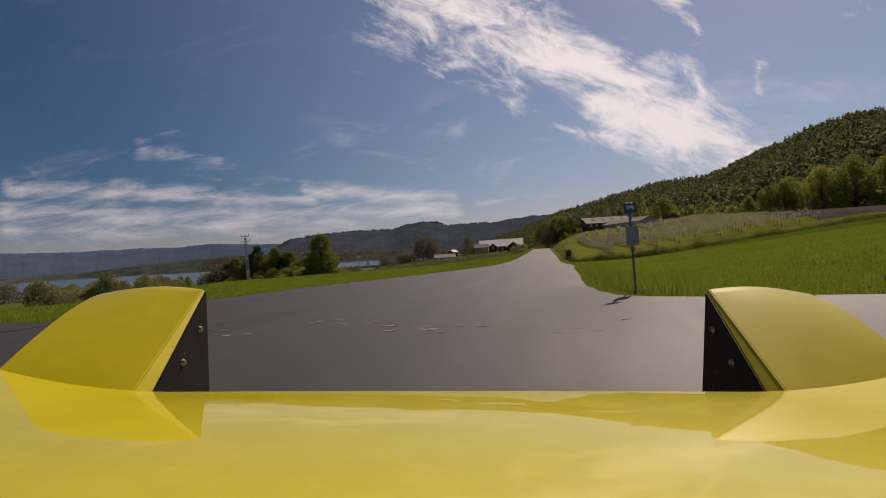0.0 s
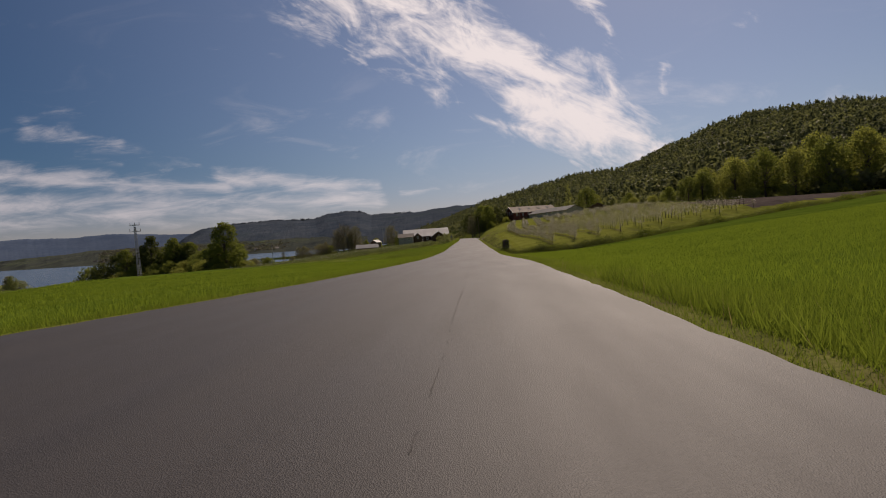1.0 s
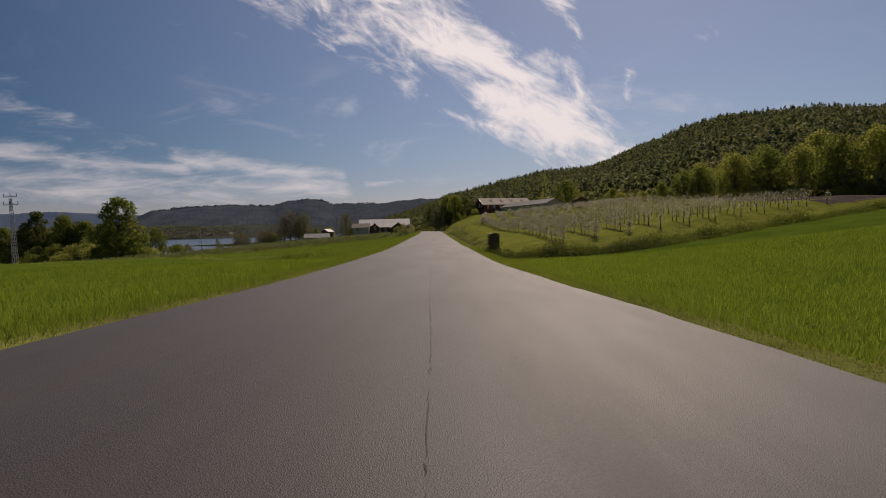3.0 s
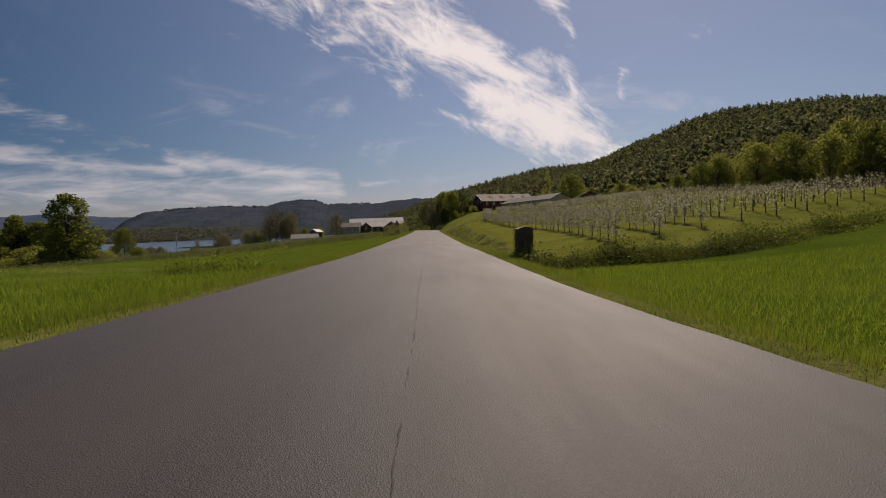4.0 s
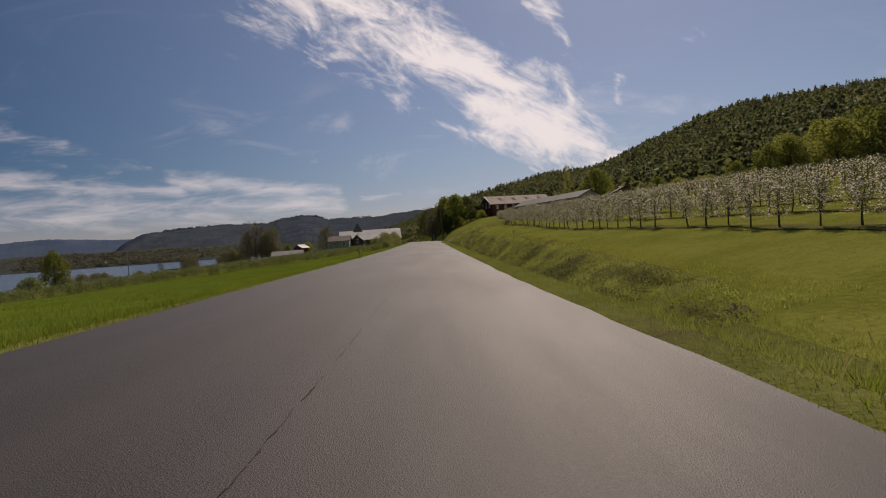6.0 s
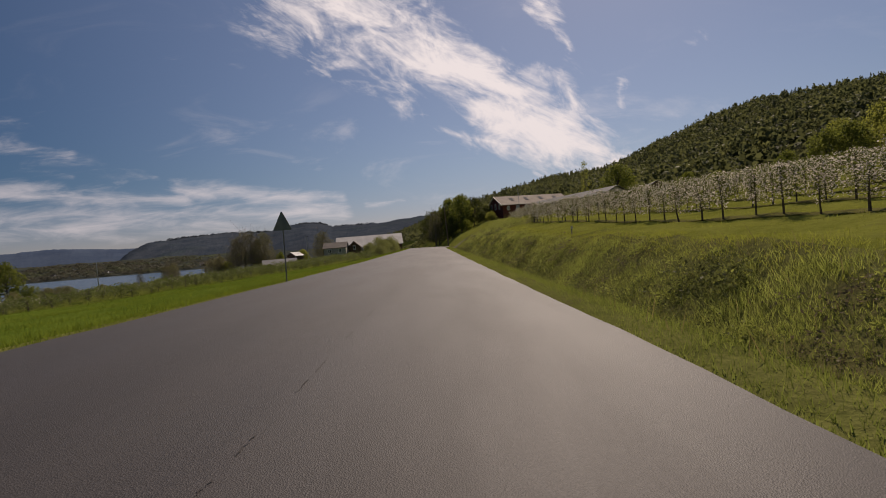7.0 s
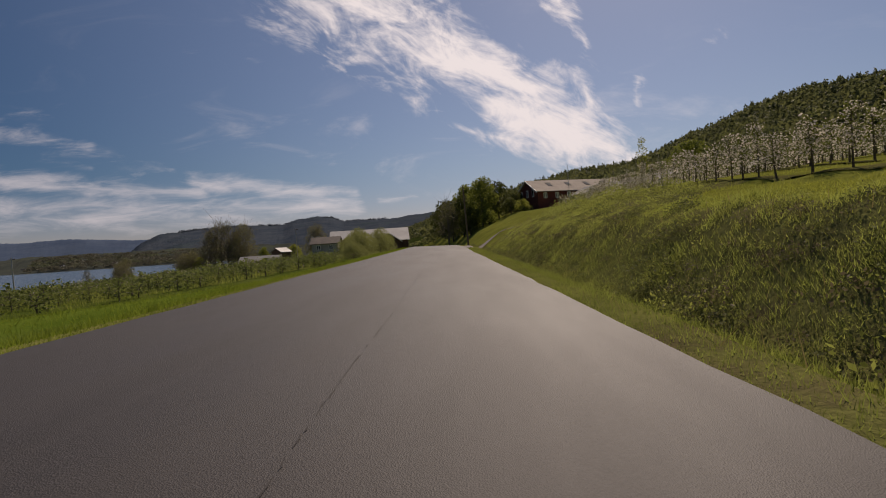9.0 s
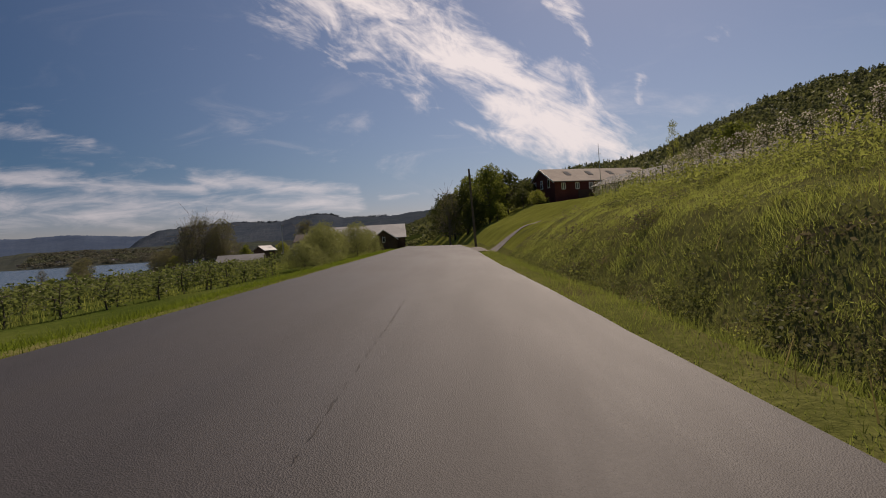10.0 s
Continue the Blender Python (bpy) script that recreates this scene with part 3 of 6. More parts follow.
def rim(name, az, inner, outer, height, base, mat, steps, rough, seed, label, fall=0.5, curve=1.0):
    """A range of hills round the place: a strip between two distances that rises to its ridge and falls behind it."""
    r2 = np.random.default_rng(seed)
    az = np.asarray(az, float)
    A = np.arange(az[0], az[-1], 0.12)
    inn, outr, hgt = (np.interp(A, az, v) for v in (inner, outer, height))
    base = np.interp(A, az, base) if np.ndim(base) else base
    jag = np.zeros(len(A))
    for k, amp in ((9, 1.0), (23, 0.6), (61, 0.35), (170, 0.22)):
        ctrl = r2.normal(size=k * 2 + 8)
        jag += amp * np.interp(np.linspace(0, len(ctrl) - 1, len(A)), np.arange(len(ctrl)), ctrl)
    jag += r2.normal(size=len(A)) * 0.18
    V = []
    relief = np.zeros(len(A))
    us = np.concatenate([np.linspace(0, 1, steps), [1.12, 1.4]])
    for u in us:
        r = inn + (outr - inn) * u
        h = base + (hgt - base) * (min(u, 1) ** curve) - (hgt - base) * fall * max(0, u - 1) * 2
        coarse = r2.normal(size=len(A) // 14 + 4)
        fresh = np.interp(np.linspace(0, len(coarse) - 1, len(A)), np.arange(len(coarse)), coarse)
        relief = 0.75 * relief + 0.6 * fresh
        h = h + rough * jag * max(0, min(u, 1) * 4 - 3) + relief * rough * 1.1 * (0.05 < u < 0.95) + r2.normal(size=len(A)) * rough * 0.22 * (u <= 1)
        V.append(np.stack([r * np.sin(np.radians(A)), r * np.cos(np.radians(A)), h], 1))
    m = len(A)
    V = np.concatenate(V)
    i, j = np.meshgrid(np.arange(m - 1), np.arange(len(us) - 1))
    a = (j * m + i).ravel()
    return mesh_ob(name, V, np.stack([a, a + 1, a + m + 1, a + m], 1), mat, None, True, "structure", label, "hill")


HILL_AZ = [-10, -6.5, -3, 1, 4, 7, 11, 15, 18, 20, 22, 24, 27, 30, 34, 38, 42, 48, 80, 110, 140]
HILL_IN = [420, 400, 380, 345, 332, 320, 308, 295, 286, 280, 274, 268, 257, 246, 235, 223, 213, 205, 200, 230, 260]
HILL_OUT = [900, 980, 1000, 910, 840, 770, 735, 700, 670, 650, 637, 615, 573, 532, 496, 461, 429, 420, 420, 420, 430]
HILL_H = [-8, 10, 30, 49.5, 54, 57.5, 65.5, 66, 73, 79.5, 84, 90, 88.5, 81.5, 77, 65, 69, 73, 72, 66, 55]
HILL_BASE = np.interp(HILL_AZ, [-10, -6.5, -3, 1, 7], [-13, -11, -4, 3, 6.5])
rim("hill", HILL_AZ, HILL_IN, HILL_OUT, HILL_H, HILL_BASE, M_WOODFLOOR, 26, 1.6, 3, "steep wooded hill above the orchard", 0.4, 0.9)
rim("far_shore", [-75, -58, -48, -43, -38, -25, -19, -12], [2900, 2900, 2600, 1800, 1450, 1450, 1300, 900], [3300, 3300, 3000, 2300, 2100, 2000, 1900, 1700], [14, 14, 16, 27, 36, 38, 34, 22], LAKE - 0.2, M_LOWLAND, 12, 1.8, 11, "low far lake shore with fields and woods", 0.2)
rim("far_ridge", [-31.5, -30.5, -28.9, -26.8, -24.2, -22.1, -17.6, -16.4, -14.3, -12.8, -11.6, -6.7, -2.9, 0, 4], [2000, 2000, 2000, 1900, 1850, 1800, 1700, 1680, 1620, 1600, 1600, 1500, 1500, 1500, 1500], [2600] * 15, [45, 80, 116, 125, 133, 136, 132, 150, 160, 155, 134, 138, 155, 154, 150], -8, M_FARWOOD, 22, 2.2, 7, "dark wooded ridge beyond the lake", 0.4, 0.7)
rim("distant_ridge", [-100, -75, -55, -48, -40, -36, -31, -25, -10, 10], [3600] * 10, [4400] * 10, [150, 170, 190, 178, 172, 188, 160, 150, 170, 180], -20, M_FARRIDGE, 10, 3.5, 5, "distant wooded ridge on the horizon, haze blue in its colour", 0.4, 0.8)
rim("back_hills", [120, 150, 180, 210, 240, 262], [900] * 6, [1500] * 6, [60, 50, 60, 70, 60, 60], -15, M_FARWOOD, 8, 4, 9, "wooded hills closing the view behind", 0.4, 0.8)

# ---- vegetation ----


def cards(c, size, r, tilt=1.0, aspect=0.7, up=0.0, facing=None):
    """Small leaf quads at the points c, each turned by chance, or about the way that it should face."""
    k = len(c)
    size = np.broadcast_to(size, (k,))
    n = r.normal(size=(k, 3))
    if facing is not None:
        n = n * 0.85 + facing * 0.7
    n[:, 2] = n[:, 2] * tilt + up
    n /= np.linalg.norm(n, axis=1)[:, None]
    h = r.normal(size=(k, 3))
    u = np.cross(n, h)
    u /= np.linalg.norm(u, axis=1)[:, None]
    w = np.cross(n, u)
    u, w = u * size[:, None] / 2, w * size[:, None] * aspect / 2
    v = np.stack([c - u, c - w * 0.9, c + u, c + w], 1).reshape(-1, 3)
    f = np.arange(4 * k).reshape(k, 4)
    return v, f


def limb(p0, p1, r0, r1, sides=6, bend=0.0, r=None, seg=3):
    """A tapered, slightly bent tube."""
    p0, p1 = np.array(p0, float), np.array(p1, float)
    d = p1 - p0
    a = np.cross(d, [0.3, 0.2, 1.0] if abs(d[2]) < 0.9 * np.linalg.norm(d) else [1, 0, 0])
    a /= np.linalg.norm(a)
    b = np.cross(d, a)
    b /= np.linalg.norm(b)
    V, F = [], []
    off = r.normal(size=3) * bend if r is not None else np.zeros(3)
    for k in range(seg + 1):
        t = k / seg
        c = p0 + d * t + off * math.sin(math.pi * t)
        rad = r0 + (r1 - r0) * t
        for s in range(sides):
            g = 2 * math.pi * s / sides
            V.append(c + rad * (a * math.cos(g) + b * math.sin(g)))
    for k in range(seg):
        for s in range(sides):
            s2 = (s + 1) % sides
            F.append((k * sides + s, k * sides + s2, (k + 1) * sides + s2, (k + 1) * sides + s))
    return np.array(V), np.array(F)


def join(parts):
    V, F, b = [], [], 0
    for v, f in parts:
        V.append(v)
        F.append(f + b)
        b += len(v)
    return np.concatenate(V), np.concatenate(F)


def flat_mesh(name, v, f, mat, smooth=False):
    ob = mesh_ob(name, v, f, mat, None, smooth)
    me = ob.data
    bpy.data.objects.remove(ob)
    return me


def broadleaf(seed, height, width, trunk, leaves=3200, size=0.42, shape="oak", bare=0.0):
    """Trunk mesh and crown mesh of a leafy tree with lobes and gaps."""
    r = np.random.default_rng(seed)
    wood = [limb((0, 0, -0.3), (r.normal() * 0.15, r.normal() * 0.15, height * 0.55), trunk, trunk * 0.5, 8, 0.12, r, 5)]
    lobes = []
    k = {"oak": 24, "poplar": 14, "column": 34}[shape]
    for i in range(k):
        g = i * 2.4 + r.normal() * 0.3
        t = (i + 0.5) / k
        if shape == "oak":
            zz = height * (0.16 + 0.72 * t)
            rr = width * 0.5 * math.sin(math.pi * min(1, 0.26 + 0.66 * t)) * r.uniform(0.45, 0.98)
        elif shape == "column":
            zz = height * (0.07 + 0.84 * t)
            rr = width * 0.5 * (1 - 0.72 * t ** 2.4) * r.uniform(0.40, 0.88)
        else:
            zz = height * (0.16 + 0.76 * t)
            rr = width * 0.5 * (1 - 0.75 * t) * r.uniform(0.5, 0.9)
        c = np.array([rr * math.cos(g), rr * math.sin(g), zz])
        lobes.append((c, width * r.uniform(0.13, 0.24) * (1 if shape == "oak" else 1.0 - 0.35 * t)))
        wood.append(limb((0, 0, height * (0.18 + 0.34 * t)), c, trunk * 0.35, trunk * 0.08, 5, 0.25, r, 3))
        if bare > 0:
            for _ in range(14):
                e = c + r.normal(size=3) * width * 0.16 + np.array([0, 0, height * 0.08])
                wood.append(limb(c * 0.8 + np.array([0, 0, zz * 0.2]), e, trunk * 0.1, 0.015, 4, 0.15, r, 2))
    lobes.append((np.array([0, 0, height * 0.9]), width * 0.16))
    P, W = [], []
    tot = sum(q ** 2 for _, q in lobes)
    for c, q in lobes:
        m = int(leaves * q ** 2 / tot)
        d = r.normal(size=(m, 3))
        d /= np.linalg.norm(d, axis=1)[:, None]
        rad = q * r.uniform(0.35, 1.0, m) ** 0.45 * (1 + 0.22 * np.sin(d[:, 0] * 5 + seed) * np.cos(d[:, 2] * 6))
        P.append(c + d * rad[:, None] * np.array([1, 1, 0.85]))
        W.append(d)
    P, W = np.concatenate(P), np.concatenate(W)
    v, f = cards(P, size * r.uniform(0.6, 1.3, len(P)), r, facing=W)
    wv, wf = join(wood)
    return flat_mesh("trunk", wv, wf, M_BARK, True), flat_mesh("crown", v, f, M_LEAF)


def tree_thing(name, meshes, crown_mat, label, category="tree"):
    base = new(name)
    base.empty_display_size = 0.3
    tagged(base, label, category)
    t = new("trunk", meshes[0])
    t.parent = base
    if meshes[1] is not None:
        me = meshes[1].copy()
        me.materials.clear()
        me.materials.append(crown_mat)
        c = new("crown", me)
        c.parent = base
    return base


def place(x, y, turn=0.0, s=1.0, sz=None, sink=0.0):
    return pose(x, y, float(ground_z(x, y)) - sink, 0, 0, turn) @ Matrix.Diagonal((s, s, sz or s, 1))


OAKS = [broadleaf(20 + k, 12, 10, 0.28, 5600, 0.45) for k in range(4)]
TALLS = [broadleaf(40 + k, 14, 7.6, 0.24, 9000, 0.36, "column") for k in range(2)]
BUSHES = [broadleaf(60 + k, 3.0, 4.2, 0.07, 2600, 0.22) for k in range(2)]
BARES = [broadleaf(80 + k, 11, 7.5, 0.26, 2200, 0.20, "oak", 1.0) for k in range(2)]
BUDS = [broadleaf(84 + k, 11, 8.5, 0.24, 5200, 0.26, "oak", 1.0) for k in range(2)]
for wood_mesh, crown_mesh in BARES + BUDS:
    wood_mesh.materials[0] = M_TWIG
WILLOWS = [broadleaf(66 + k, 3.0, 4.2, 0.06, 11000, 0.095) for k in range(2)]


def plant(kind, mats, name, label, spots, group=""):
    """Trees of one kind: the first is built, the rest are copies. A spot: x, y, turn, scale, height scale."""
    rows = {}
    for k, (x, y, s, sz) in enumerate(spots):
        v = k % len(kind)
        m = place(x, y, 57 * k + 13, s, sz, 0.1)
        if v not in rows:
            rows[v] = tree_thing(name, kind[v], mats[v % len(mats)], label)
            if group:
                tagged(rows[v], group=group)
            rows[v].matrix_basis = m
        else:
            q = copy_thing(rows[v], Matrix())
            q.matrix_basis = m


# grove of tall broadleaf trees above the orchard, at the wood's edge
plant(OAKS, [M_LEAFLIGHT, M_LEAF], "broadleaf_tree", "tall green broadleaf tree at the edge of the wood", [
    (90, 193, 1.05, 1.15), (99, 191, 1.15, 1.3), (108, 190, 1.2, 1.36), (117, 187, 1.3, 1.55), (127, 184, 1.35, 1.7), (137, 180, 1.3, 1.62), (147, 175, 1.3, 1.55), (156, 169, 1.3, 1.5), (165, 161, 1.3, 1.5), (172, 150, 1.2, 1.4),
    (95, 203, 1.1, 1.3), (106, 204, 1.2, 1.5), (122, 202, 1.3, 1.8), (136, 196, 1.3, 1.85), (150, 189, 1.3, 1.8), (163, 178, 1.3, 1.7), (84, 200, 0.9, 1.0)], "grove at the wood's edge")
plant(OAKS, [M_LEAF], "dark_tree", "dense dark green broadleaf tree at the grove's end", [(79, 193, 0.85, 0.86), (74, 192, 0.7, 0.76), (69, 196, 0.5, 0.5)], "grove at the wood's edge")
plant(BUSHES, [M_LEAFLIGHT], "edge_bush", "pale green bush in front of the grove", [(118, 178, 1.5, 1.5), (113, 180, 1.2, 1.2), (102, 184, 1.2, 1.3), (130, 172, 1.4, 1.3), (92, 187, 1.2, 1.2), (86, 189, 1.1, 1.2), (140, 166, 1.4, 1.3), (64, 198, 1.0, 1.1), (58, 201, 1.0, 1.0)], "bushes at the wood's edge")
plant(OAKS, [M_LEAF, M_LEAFLIGHT], "round_tree", "round green broadleaf tree behind the farm buildings", [(47.5, 230, 0.95, 0.76), (53, 238, 0.6, 0.5), (64, 226, 0.5, 0.42)], "trees behind the farm")
# trees where the road bends away, most with shade put into the leaf colour
plant(OAKS, [M_LEAF, M_SHADELEAF, M_SHADELEAF, M_SHADELEAF], "roadside_tree", "dense green broadleaf tree by the bend, most coloured as shaded", [
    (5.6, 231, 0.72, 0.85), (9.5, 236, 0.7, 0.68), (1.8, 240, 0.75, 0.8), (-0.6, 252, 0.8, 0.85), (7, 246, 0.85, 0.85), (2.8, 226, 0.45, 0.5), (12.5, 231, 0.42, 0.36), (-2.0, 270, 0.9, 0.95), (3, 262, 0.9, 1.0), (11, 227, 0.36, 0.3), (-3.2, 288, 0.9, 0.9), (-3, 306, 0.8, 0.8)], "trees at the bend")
# lakeside trees, some in leaves darkened to stand for shade
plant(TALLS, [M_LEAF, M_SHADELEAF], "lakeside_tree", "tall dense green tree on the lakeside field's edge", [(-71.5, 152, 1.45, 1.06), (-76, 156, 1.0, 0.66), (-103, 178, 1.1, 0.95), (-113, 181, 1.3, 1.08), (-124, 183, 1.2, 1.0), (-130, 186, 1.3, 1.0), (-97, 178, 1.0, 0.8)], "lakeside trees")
plant(OAKS, [M_SHADELEAF, M_LEAF], "shore_tree", "green broadleaf tree near the lake shore, some coloured as shaded", [(-119, 186, 1.1, 1.0), (-107, 182, 1.0, 0.9), (-96, 176, 0.9, 0.72), (-87, 170, 0.85, 0.66), (-136, 188, 1.05, 1.0), (-79, 163, 0.75, 0.56), (-128, 190, 1.0, 0.95), (-143, 190, 1.0, 0.9), (-101, 180, 0.9, 0.9), (-91, 173, 0.8, 0.6), (-83, 167, 0.8, 0.55), (-120, 243, 0.8, 0.75), (-128, 252, 0.7, 0.55), (-92, 203, 0.6, 0.78)], "lakeside trees")
plant(OAKS, [M_LEAF, M_LEAFLIGHT], "shed_tree", "dark green broadleaf tree by the lakeside sheds", [
    (-45, 305, 0.6, 0.6), (-60, 315, 0.6, 0.6), (-59.5, 283, 0.42, 0.55), (-79, 282, 0.6, 0.5)], "trees by the sheds")
plant(BARES, [M_BUD], "bare_tree", "half-bare tree with thin spring twigs", [(-71, 279, 1.15, 1.5), (-68, 277, 1.0, 1.42), (-75, 283, 1.1, 1.35), (-73, 276, 0.9, 1.2), (-1.5, 236, 0.8, 0.95), (-84, 251, 0.45, 0.5), (-76, 240, 0.4, 0.45), (-95, 255, 0.4, 0.45)], "bare trees")
plant(BUDS, [M_BUD], "budding_tree", "olive-brown tree with opening buds", [(-64.5, 281, 0.95, 1.32), (-50, 309.5, 1.05, 1.22), (-67.5, 282, 0.7, 1.15), (-82, 283, 0.8, 0.75), (-85.5, 285, 0.8, 0.7), (-89, 291, 0.85, 0.62), (-79.5, 246, 0.42, 0.52), (-88, 258, 0.55, 0.58), (-84, 254, 0.5, 0.6), (-80.5, 279, 0.6, 0.6)], "budding trees")
plant([broadleaf(47, 14, 7.0, 0.12, 1500, 0.3, "poplar")], [M_LEAFLIGHT], "birch", "thin young birch above the orchard", [(41.7, 239.5, 0.62, 0.92)])
plant(WILLOWS, [M_WILLOW], "roadside_bush", "large rounded grey-green willow bush at the roadside", [(-9.2, 174, 0.72, 0.82), (-10.2, 178.5, 0.8, 0.98), (-8.6, 182, 0.78, 0.92), (-12.5, 184, 0.65, 0.75), (-8.8, 169, 0.55, 0.5), (-8.9, 190, 0.7, 0.8)], "roadside bushes")
plant(BUSHES, [M_BUD], "budding_bush", "olive-brown budding bush near the lake", [(-88, 215, 0.9, 0.9), (-95, 222, 1, 1), (-103, 228, 1.1, 1.0), (-70, 200, 0.6, 0.7), (-80, 190, 0.8, 0.8)], "budding bushes")
plant(BUSHES, [M_LEAF, M_LEAFLIGHT], "bush", "low dark green bush", [(6.4, 225, 0.9, 1.1), (13, 224, 0.7, 0.8), (-130, 180, 1.9, 1.7), (-122, 178, 1.8, 1.6), (-115, 176, 1.8, 1.7), (-107, 174, 1.8, 1.5), (-100, 171, 1.7, 1.6), (-93, 168, 1.7, 1.5), (-87, 164, 1.7, 1.5), (-82, 160, 1.6, 1.4), (-77, 156, 1.5, 1.3), (-66, 153, 1.1, 0.9), (-62, 158, 1.0, 0.9), (-72, 149, 1.3, 0.9), (-104, 168, 1.2, 0.9), (-90, 160, 1.2, 0.8)], "field bushes")
plant(BUSHES, [M_BUD, M_WILLOW], "scrub_bush", "low olive scrub bush along the field edge", [(-126, 150, 1.2, 0.7), (-133, 140, 1.3, 0.7), (-127, 120, 1.2, 0.6), (-118, 100, 1.2, 0.6), (-105, 78, 1.1, 0.6), (-96, 62, 1.2, 0.6), (-88, 50, 1.2, 0.6), (-75, 42, 1.0, 0.5), (-64, 36, 1.1, 0.5), (-56, 30, 0.9, 0.45), (-48, 26, 0.9, 0.45), (-42, 22, 0.8, 0.4)] + [(-23 - 27 * k / 23 + 1.6 * math.sin(k * 2.7), 23 + 40 * k / 23 + 1.2 * math.cos(k * 3.9), 0.36 + 0.14 * math.sin(k * 1.9), 0.38 + 0.12 * math.cos(k * 2.3)) for k in range(24)] + [(-27 - 30 * k / 25 + 2.5 * math.sin(k * 4.1), 22 + 36 * k / 25 + 1.5 * math.cos(k * 2.2), 0.42 + 0.12 * math.sin(k * 3.3), 0.36 + 0.12 * math.cos(k * 1.7)) for k in range(26)], "scrub at the field edge")


# ---- apple orchard ----
def apple_meshes(seed):
    r = np.random.default_rng(seed)
    h = r.uniform(2.6, 3.1)
    wood = [limb((0, 0, -0.1), (r.normal() * 0.08, r.normal() * 0.08, h * 0.86), 0.062, 0.018, 6, 0.06, r, 5)]
    P = []
    for k in range(18):
        z0 = 0.80 + (h - 0.95) * (k + r.uniform(0, 1)) / 18
        g = k * 2.4 + r.normal() * 0.3
        ln = (0.95 - 0.62 * (z0 - 0.75) / h) * r.uniform(0.65, 1.15)
        e = np.array([ln * math.cos(g), ln * math.sin(g), z0 + r.uniform(-0.15, 0.35)])
        wood.append(limb((0, 0, z0), e, 0.02, 0.006, 4, 0.06, r, 2))
        t = r.uniform(0.08, 1.08, 50)
        P.append(np.array([0, 0, z0]) + (e - np.array([0, 0, z0])) * t[:, None] + r.normal(size=(50, 3)) * 0.11)
    P = np.concatenate(P)
    sel = r.uniform(size=len(P)) < 0.43
    fv, ff = cards(P[sel], 0.10 * r.uniform(0.6, 1.3, sel.sum()), r, aspect=0.9)
    gv, gf = cards(P[~sel] + r.normal(size=((~sel).sum(), 3)) * 0.05, 0.10 * r.uniform(0.7, 1.3, (~sel).sum()), r)
    wv, wf = join(wood)
    return (wv, wf), (fv, ff), (gv, gf)


APPLE = [apple_meshes(100 + k) for k in range(5)]
apple_first = []
for w, fl, lf in APPLE:
    base = new("apple_tree")
    tagged(base, "slender apple tree in white blossom on mown grass", "apple tree", "orchard rows")
    for nm, data, mt in (("trunk", w, M_BARK), ("blossom", fl, M_BLOSSOM), ("foliage", lf, M_APPLELEAF)):
        part_ob = new(nm, flat_mesh(nm, *data, mt, nm == "trunk"))
        part_ob.parent = base
    apple_first.append(base)
r = np.random.default_rng(9)
spots = []
for row in range(11):
    for k in range(130):
        y0 = 82.5 + 0.45 * 3.6 * row + 1.3 * k
        x0 = float(row_x(y0)) + 3.6 * row + float(np.interp(y0, [141, 152], [0, 2.4]))
        if y0 < min(119.5 + x0 / 0.185, 196) and r.uniform() > 0.09:
            spots.append((row, x0 + r.normal() * 0.06, y0 + r.normal() * 0.08))
near = [s for s in spots if s[0] < 3 and s[2] < 172]
rest = [s for s in spots if not (s[0] < 3 and s[2] < 172)]
count = 0
for row, x, y in near:
    k = count % 5
    m = place(x, y, r.uniform(0, 360), r.uniform(0.46, 0.64), r.uniform(0.41, 0.58))
    if count < 5:
        apple_first[k].matrix_basis = m
    else:
        copy_thing(apple_first[k], Matrix()).matrix_basis = m
    count += 1


def scatter(name, templates, spots, mats, label, category, kind="stuff"):
    """Many small plants joined into one mesh. A spot: x, y, z, turn, scale, height scale, template."""
    V, F, I, b = [], [], [], 0
    for x, y, z, g, s, sz, t in spots:
        c, sn = math.cos(g), math.sin(g)
        for mi, (v, f) in enumerate(templates[t]):
            w = np.empty_like(v)
            w[:, 0] = x + s * (c * v[:, 0] - sn * v[:, 1])
            w[:, 1] = y + s * (sn * v[:, 0] + c * v[:, 1])
            w[:, 2] = z + sz * v[:, 2]
            V.append(w)
            F.append(f + b)
            I.append(np.full(len(f), mi))
            b += len(v)
    return mesh_ob(name, np.concatenate(V), np.concatenate(F), mats, np.concatenate(I), False, kind, label, category)


def thin(part, keep, grow):
    v, f = part
    k = np.arange(0, len(f), keep)
    c = v[f[k]]
    mid = c.mean(1, keepdims=True)
    return (mid + (c - mid) * grow).reshape(-1, 3), np.arange(4 * len(k)).reshape(-1, 4)


FARAPPLE = [[w, thin(fl, 8, 1.7), thin(lf, 8, 1.7)] for w, fl, lf in [(limb((0, 0, 0), (0, 0, 2.3), 0.10, 0.03, 5, 0, None, 2), a[1], a[2]) for a in APPLE]]
xs, ys = np.array([s[1] for s in rest]), np.array([s[2] for s in rest])
zs = ground_z(xs, ys)
scatter("apple_rows", FARAPPLE, [(x, y, z, r.uniform(0, 6.28), r.uniform(0.54, 0.66), r.uniform(0.46, 0.60), k % 5) for k, (x, y, z) in enumerate(zip(xs, ys, zs))], [M_BARK, M_BLOSSOM, M_APPLELEAF], "upper rows of blossoming apple trees", "orchard")


